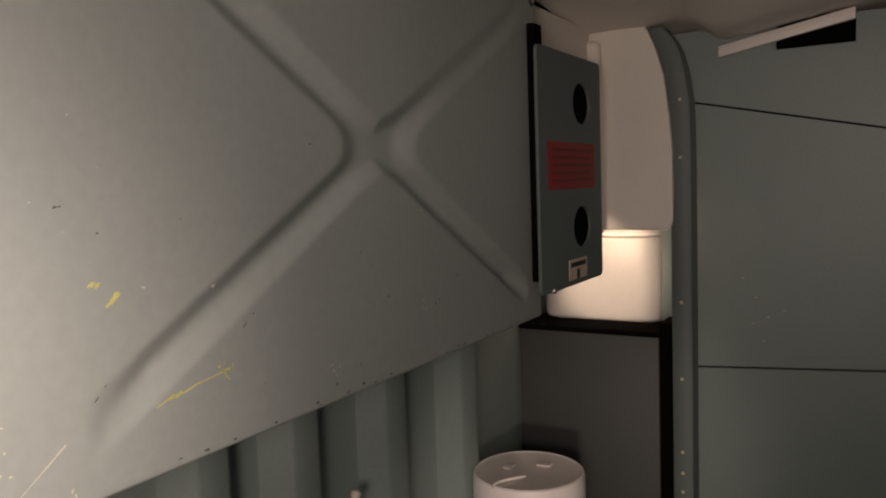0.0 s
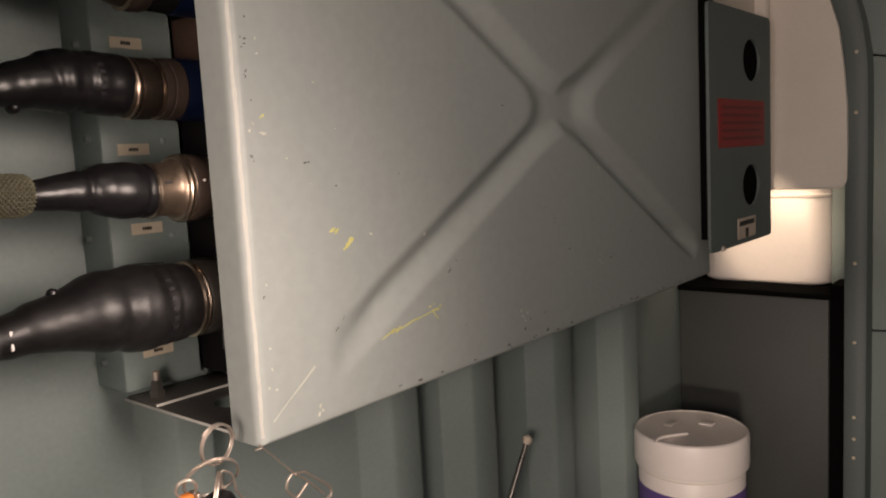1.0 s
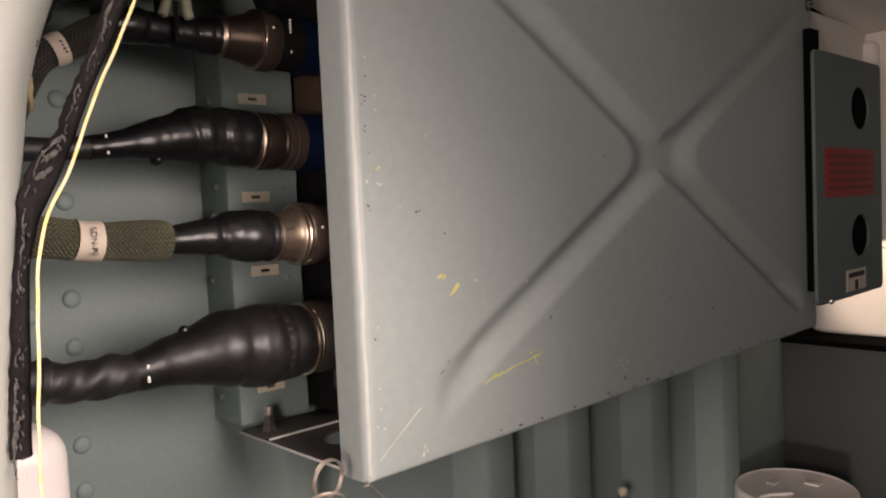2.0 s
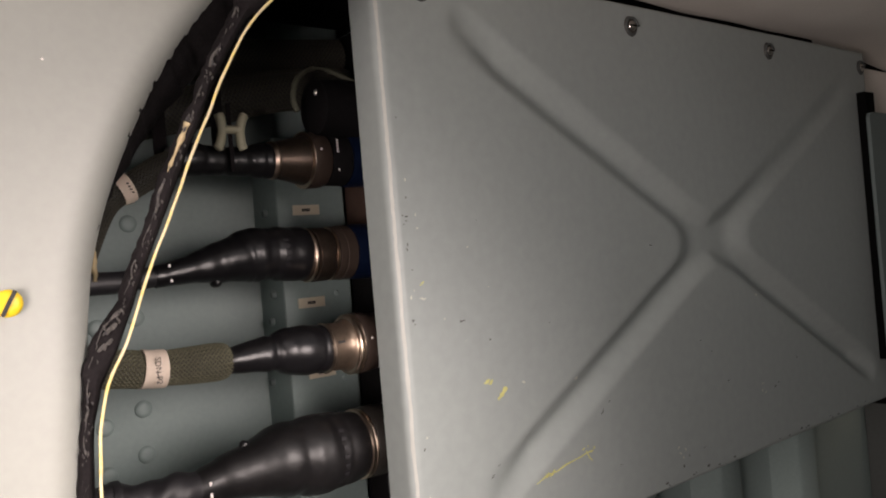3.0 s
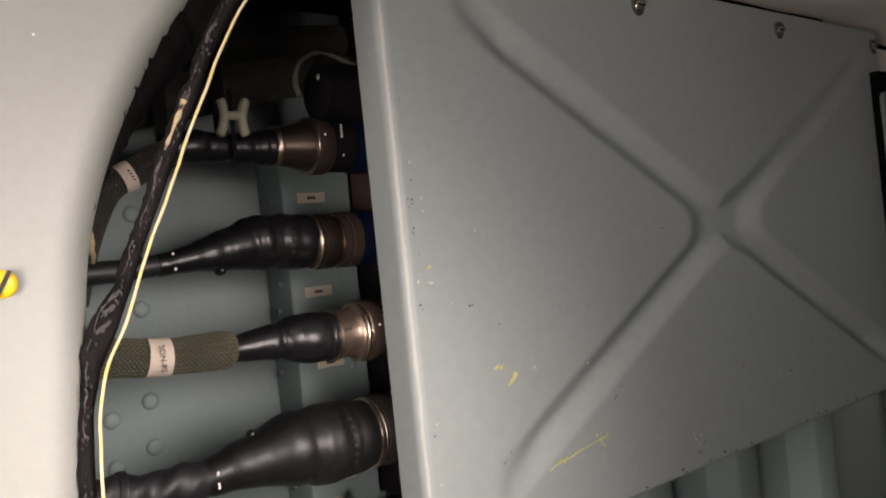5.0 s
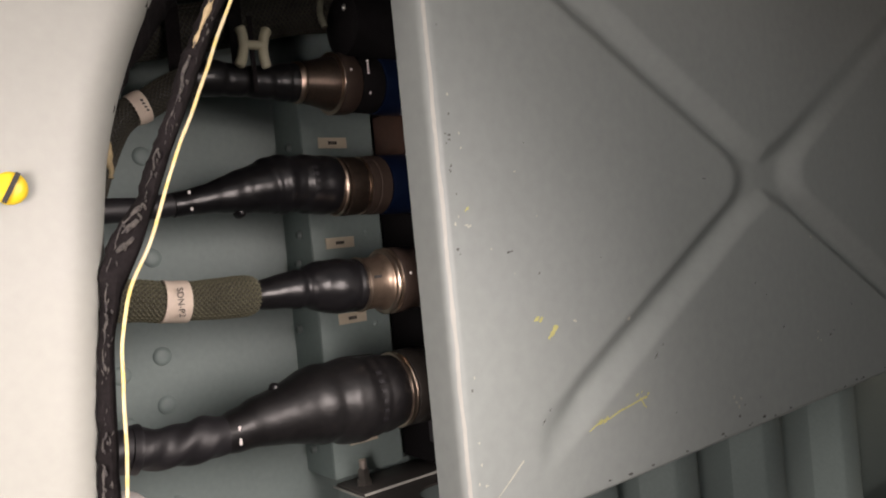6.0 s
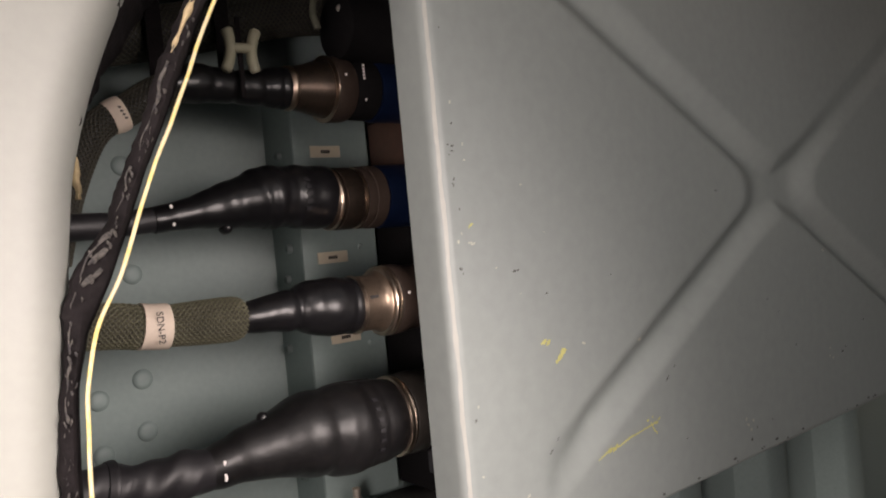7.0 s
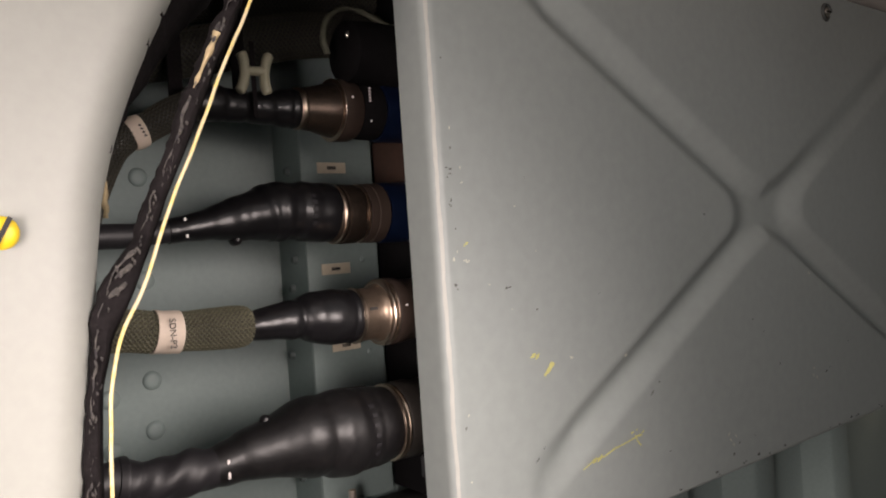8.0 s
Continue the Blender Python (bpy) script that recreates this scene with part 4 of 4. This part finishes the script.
for k in range(150):
    z = 0.70 + 0.40 * random.random()
    xl, xr = float(np.interp(z, *zip(*SEAL_LEFT))), float(np.interp(z, *zip(*WIRE_LINE)))
    x = xl + (xr - xl) * 0.45 * random.random() ** 1.8 + 0.0008
    e, w = 0.0012 + 0.0022 * random.random(), 0.00025 + 0.00045 * random.random()
    a = 1.1 + 0.9 * random.random()
    tube([(x, -0.1002, z, w * 0.5), (x + e * 0.5 * math.cos(a), -0.1012, z + e * 0.5 * math.sin(a), w), (x + e * math.cos(a), -0.1004, z + e * math.sin(a), w * 0.5)], 5, rough=0.0003, bm=bm)
part("glue_fuzz", bm, FUZZ, seal, "grey dried glue and lint", smooth=True)
rows = [(float(np.interp(z, *zip(*SEAL_LEFT))) + 0.0016 + 0.0006 * noise.noise(Vector((z * 300, 1, 1))), -0.0985, z, max(0.0004, 0.0010 + 0.0011 * noise.noise(Vector((z * 160, 0, 2))))) for z in np.linspace(0.930, 0.957, 16)]
part("foam_lump", tube(rows, 9, rough=0.0009), FOAM, seal, "tan crumbled foam")
rows = [(-0.2465 + 0.002 * noise.noise(Vector((z * 200, 7, 1))), -0.066, z, max(0.0006, 0.0014 + 0.0014 * noise.noise(Vector((z * 230, 0, 5))))) for z in np.linspace(0.874, 0.893, 12)]
part("foam_crumb", tube(rows, 9, rough=0.0009), FOAM, seal, "tan crumbled foam")
wire = thing("loose_wire", "cream and yellow insulated wire along the seal", "wire")
part("wire", tube([(x + 0.0005 * noise.noise(Vector((z * 55, 3, 0))), -0.1025 + 0.0012 * math.sin(z * 30), z, 0.00086) for z, x in catmull(WIRE_LINE, 140)], 10), WIRE, wire)

# ---------- keys hanging from the box corner ----------
keys = thing("key_ring", "bunch of steel split rings with orange and black fobs", "key ring")
part("split_ring", ring_at((-0.0330, 0.008, 0.6120), 0.0148, 0.0009, (4, 0, 8), coils=2.4), ZINC, keys)
part("split_ring", ring_at((-0.0390, 0.010, 0.5880), 0.0200, 0.0009, (32, 10, -8), coils=1.9), ZINC, keys)
part("split_ring", ring_at((-0.0390, 0.004, 0.5760), 0.0165, 0.0009, (8, 12, 52), coils=1.9), ZINC, keys)
part("snap_link", tube([(-0.0370, 0.0050, 0.5900, 0.0010), (-0.0320, 0.0050, 0.5920, 0.0010), (-0.0250, 0.0050, 0.5870, 0.0010), (-0.0230, 0.0050, 0.5790, 0.0010), (-0.0220, 0.0050, 0.5730, 0.0010), (-0.0160, 0.0050, 0.5640, 0.0010), (-0.0090, 0.0050, 0.5530, 0.0010), (-0.0000, 0.0050, 0.5410, 0.0010)], 8, 60), ZINC, keys)
part("split_ring", ring_at((-0.0610, 0.008, 0.5880), 0.0072, 0.0009, (10, 0, -20), coils=1.8), ZINC, keys)
part("orange_fob", box(-0.0660, -0.0560, 0.004, 0.014, 0.538, 0.584, 0.003, 3), ORANGE, keys, "orange plastic fob")
part("steel_key", box(-0.0550, -0.0515, 0.004, 0.016, 0.53, 0.583, 0.001), ZINC, keys)
part("black_fob", tube([(-0.052, 0.006, 0.534, 0.008), (-0.046, 0.006, 0.555, 0.013), (-0.036, 0.006, 0.5665, 0.0125), (-0.026, 0.006, 0.568, 0.006)], 20, 14), BOOT, keys, "black rubber fob")
cordk = thing("lanyard", "thin steel cord with a wire clip at the box corner", "lanyard")
part("cord", tube([(0.0000, 0.0030, 0.6020, 0.0008), (0.0090, 0.0030, 0.5920, 0.0008), (0.0190, 0.0030, 0.5810, 0.0008), (0.0310, 0.0030, 0.5680, 0.0008)], 8, 14), ZINC, cordk)
part("eyelet", ring_at((0.0, 0.004, 0.5985), 0.0026, 0.0009, (60, 0, 0), 20), ZINC, cordk)
part("clip", tube([(0.0400, 0.0010, 0.5670, 0.0012), (0.0260, 0.0010, 0.5690, 0.0012), (0.0210, 0.0010, 0.5590, 0.0012), (0.0310, 0.0010, 0.5480, 0.0012), (0.0510, 0.0010, 0.5380, 0.0012), (0.0640, 0.0010, 0.5370, 0.0012), (0.0650, 0.0010, 0.5450, 0.0012), (0.0500, 0.0010, 0.5580, 0.0012), (0.0400, 0.0010, 0.5670, 0.0012)], 8, 60), ZINC, cordk)
part("clip_tongue", tube([(0.0290, -0.0010, 0.5690, 0.0010), (0.0380, -0.0010, 0.5620, 0.0010), (0.0560, -0.0010, 0.5430, 0.0010)], 8), ZINC, cordk)
part("clip_tail", tube([(0.0420, 0.0010, 0.5570, 0.0012), (0.0320, 0.0010, 0.5500, 0.0012), (0.0190, 0.0010, 0.5450, 0.0012), (0.0100, 0.0010, 0.5410, 0.0012)], 8), ZINC, cordk)

# ---------- far end of the bay ----------
crate = thing("dark_cabinet", "dark grey painted metal cabinet with a black top", "cabinet")
part("body", box(1.360, 1.75, -0.066, 0.2535, 0.0, 0.480, 0.004), DULL, crate)
part("top", box(1.352, 1.75, -0.072, 0.2535, 0.4805, 0.492, 0.002), BLACKHOLE, crate, "black top sheet")
# solid black fill painting the shade between cabinet and post
part("side_gap_shade", box(1.366, 1.75, -0.092, -0.0665, 0.0, 0.51), BLACKHOLE, crate, "black block painting the shade in the gap beside it")
jug = thing("white_container", "white plastic container lit warmly on the cabinet", "container")


def rounded_tank(x0, x1, y0, y1, levels, r):
    """Upright body with widely rounded corners: rows of (height, inset)."""
    bm = bmesh.new()
    rings = []
    for z, d in levels:
        ring = []
        for cx, cy, q in ((x1 - r, y1 - r, 0), (x0 + r, y1 - r, 1), (x0 + r, y0 + r, 2), (x1 - r, y0 + r, 3)):
            for k in range(9):
                w = math.pi / 2 * (q + k / 8)
                ring.append(bm.verts.new((cx + (r - d) * math.cos(w), cy + (r - d) * math.sin(w), z)))
        rings.append(ring)
    n = len(rings[0])
    for a, b in zip(rings, rings[1:]):
        for k in range(n):
            bm.faces.new((a[k], a[(k + 1) % n], b[(k + 1) % n], b[k]))
    bm.faces.new(rings[0][::-1])
    bm.faces.new(rings[-1])
    return bm


part("body", rounded_tank(1.440, 1.66, -0.048, 0.236, [(0.4925, 0.012), (0.4955, 0.004), (0.502, 0.0), (0.680, 0.0), (0.684, 0.001)], 0.050), PLASTIC, jug, angle=80)
part("rim", rounded_tank(1.440, 1.66, -0.048, 0.236, [(0.6842, 0.002), (0.686, -0.001), (0.691, -0.001), (0.693, 0.002)], 0.050), PLASTIC, jug, "raised rim line", angle=80)
part("shoulder", rounded_tank(1.440, 1.66, -0.048, 0.236, [(0.6932, 0.003), (0.78, 0.004), (0.80, 0.02)], 0.050), PLASTIC, jug, angle=80)

post = thing("post", "dark grey-green riveted post at the bay end", "post", kind="structure")
pline = [(1.36, -0.118, 0.0, 0.020), (1.36, -0.118, 0.5, 0.020), (1.36, -0.117, 0.9, 0.020), (1.36, -0.110, 1.0, 0.020), (1.36, -0.097, 1.06, 0.021), (1.36, -0.083, 1.09, 0.022), (1.36, -0.070, 1.116, 0.016)]
bm = bmesh.new()
pp = catmull(pline, 60)
secs = []
for x, yy, z, r in pp:
    secs.append([bm.verts.new((x + dx, yy + dy * r, z)) for dx, dy in ((-0.012, -1), (-0.016, -0.6), (-0.016, 0.6), (-0.012, 1), (0.04, 1), (0.04, -1))])
for a, b in zip(secs, secs[1:]):
    for k in range(6):
        bm.faces.new((a[k], a[(k + 1) % 6], b[(k + 1) % 6], b[k]))
part("shaft", bm, DARKGREEN, post)
for z in (0.16, 0.20, 0.245, 0.40, 0.56, 0.855, 0.97):
    part("rivet", tube([(1.3425, -0.118, z, 0.0036), (1.3415, -0.118, z, 0.003)], 10), TAG, post)

duct = thing("white_duct", "off-white padded cover hanging from the ceiling", "duct cover", kind="structure")
bm = bmesh.new()
dl = [(0.20, 0.708), (-0.088, 0.708), (-0.098, 0.714), (-0.1035, 0.726), (-0.1045, 0.80), (-0.1035, 0.87), (-0.098, 0.94), (-0.088, 1.02), (-0.072, 1.075), (-0.058, 1.108), (-0.050, 1.124), (0.20, 1.124)]
a = [bm.verts.new((1.333, p, q)) for p, q in dl]
b = [bm.verts.new((1.345, p, q)) for p, q in dl]
bm.faces.new(a)
bm.faces.new(b[::-1])
for i in range(len(dl)):
    j = (i + 1) % len(dl)
    bm.faces.new((a[i], a[j], b[j], b[i]))
bmesh.ops.bevel(bm, geom=[e for e in bm.edges if abs(e.verts[0].co.x - e.verts[1].co.x) < 1e-4], offset=0.004, segments=3, affect="EDGES")
part("front", bm, WHITE, duct, angle=60)
part("fold", box(1.30, 1.332, 0.035, 0.20, 0.70, 1.10, 0.012, 4), WHITE, duct)
part("drape", box(0.915, 1.318, 0.058, 0.078, 0.985, 1.128, 0.008, 3), WHITE, duct, "liner hanging behind the plate")


def right_wall():
    """Large skin panels lapped at two seams, facing the box end."""
    obs = []
    seams = [(0.4035, 0.4245), (0.9690, 0.8955)]

    def zs(k, y):
        return seams[k][0] + (seams[k][1] - seams[k][0]) * (-0.13 - y) / 0.345
    bands = [(lambda y: 0.0, lambda y: zs(0, y) - 0.002), (lambda y: zs(0, y) + 0.002, lambda y: zs(1, y) - 0.002), (lambda y: zs(1, y) + 0.002, lambda y: 1.118)]
    for lo, hi in bands:
        bm = bmesh.new()
        f = []
        for x in (1.45, 1.47):
            f.append([bm.verts.new((x, yy, zz)) for yy, zz in ((-0.05, lo(-0.05)), (-0.9, lo(-0.9)), (-0.9, hi(-0.9)), (-0.05, hi(-0.05)))])
        bm.faces.new(f[0])
        bm.faces.new(f[1][::-1])
        for i in range(4):
            bm.faces.new((f[0][i], f[0][(i + 1) % 4], f[1][(i + 1) % 4], f[1][i]))
        bmesh.ops.bevel(bm, geom=bm.edges[:], offset=0.002, segments=2, affect="EDGES")
        obs.append(bm)
    return obs


skin = thing("wall_end", "dark grey-green skin panels with narrow seams", "wall", kind="structure")
for bm in right_wall():
    part("panel", bm, GREEN, skin)
part("backing", box(1.471, 1.48, -0.9, -0.05, 0.0, 1.118), BLACKHOLE, skin)
bm = bmesh.new()
for yy, z in ((-0.27, 0.52), (-0.24, 0.505), (-0.30, 0.535), (-0.26, 0.47), (-0.245, 0.56), (-0.22, 0.60)):
    q = 0.0016
    bm.faces.new([bm.verts.new((1.4488, yy + q * math.cos(w) * 1.8, z + q * math.sin(w))) for w in np.linspace(0, 5.2, 6)])
part("paint_flecks", bm, PALEMARK, skin, smooth=False)
strip_l = thing("strip_light", "white strip fitting set in a dark slot under the ceiling", "light fitting", kind="structure")
bm = bmesh.new()
box(-0.01, 0.0, -0.425, -0.176, -0.0, 0.023, 0.003, bm=bm)
for v in bm.verts:
    v.co = Vector((1.437 + v.co.x, v.co.y, 1.056 + v.co.z + (-0.176 - v.co.y) * 0.185))
part("tube_cover", bm, PLASTIC, strip_l)
# flat black block painting the darkness of a recess
part("slot", box(1.440, 1.4495, -0.425, -0.285, 1.062, 1.12, 0.001), BLACKHOLE, strip_l)


# tub on the floor
def turned(cx, cy, prof, n=56):
    bm = bmesh.new()
    rings = [[bm.verts.new((cx + r * math.cos(2 * math.pi * k / n), cy + r * math.sin(2 * math.pi * k / n), z)) for k in range(n)] for r, z in prof]
    for r0, r1 in zip(rings, rings[1:]):
        for k in range(n):
            bm.faces.new((r0[k], r0[(k + 1) % n], r1[(k + 1) % n], r1[k]))
    bm.faces.new(rings[0][::-1])
    bm.faces.new(rings[-1])
    return bm


TX, TY, TR = 1.075, 0.112, 0.108
tub = thing("plastic_tub", "white plastic wipes tub with a flip lid", "tub")
tbody = part("body", turned(TX, TY, [(TR * 0.90, 0.0), (TR * 0.93, 0.006), (TR * 0.93, 0.185), (TR * 0.90, 0.192), (TR * 0.90, 0.20)]), PLASTIC, tub)
lid = part("lid", turned(TX, TY, [(TR * 0.93, 0.196), (TR * 0.985, 0.198), (TR, 0.204), (TR, 0.254), (TR * 0.985, 0.262), (TR * 0.95, 0.2645), (TR * 0.93, 0.263), (TR * 0.90, 0.2622), (TR * 0.05, 0.2622)]), PLASTIC, tub)
part("groove", turned(TX, TY, [(TR * 0.935, 0.190), (TR * 0.945, 0.192), (TR * 0.945, 0.1955), (TR * 0.935, 0.197)]), WHITE, tub)
part("hinge_nub", box(TX - 0.012, TX + 0.016, TY + 0.034, TY + 0.050, 0.2623, 0.2652, 0.001), PLASTIC, lid)
part("flap_catch", box(TX + 0.030, TX + 0.052, TY - 0.030, TY - 0.004, 0.2623, 0.2650, 0.001), PLASTIC, lid)
part("tab", tube([(TX - 0.118, TY + 0.020, 0.2660, 0.0016), (TX - 0.100, TY + 0.022, 0.2685, 0.0030), (TX - 0.075, TY + 0.016, 0.2670, 0.0036), (TX - 0.040, TY - 0.002, 0.2640, 0.0026), (TX - 0.030, TY - 0.008, 0.2630, 0.0012)], 10, 20), PLASTIC, lid, "wipe end pulled through the lid")
part("printed_band", turned(TX, TY, [(TR * 0.932, 0.03), (TR * 0.9345, 0.031), (TR * 0.9345, 0.160), (TR * 0.932, 0.161)]), mat("violet_print", (0.12, 0.07, 0.25), 0.5, vary=0.1, scale=20), tub, "violet printed band")

# pointer rod, stood in front of the ribbed wall to fit the camera's view
rod = thing("pointer_rod", "thin grey metal rod with a pale tip", "rod")
tip, base = Vector(ROD_TIP), Vector(ROD_BASE)
part("shaft", tube([(*base, 0.0055), (*(base.lerp(tip, 0.5)), 0.005), (*(base.lerp(tip, 0.97)), 0.0042)], 14, 20), STEEL, rod)
part("tip", tube([(*(base.lerp(tip, 0.965)), 0.004), (*(base.lerp(tip, 0.975)), 0.0075), (*(base.lerp(tip, 0.99)), 0.008), (*tip, 0.003)], 14), LABEL, rod, "pale plastic tip")
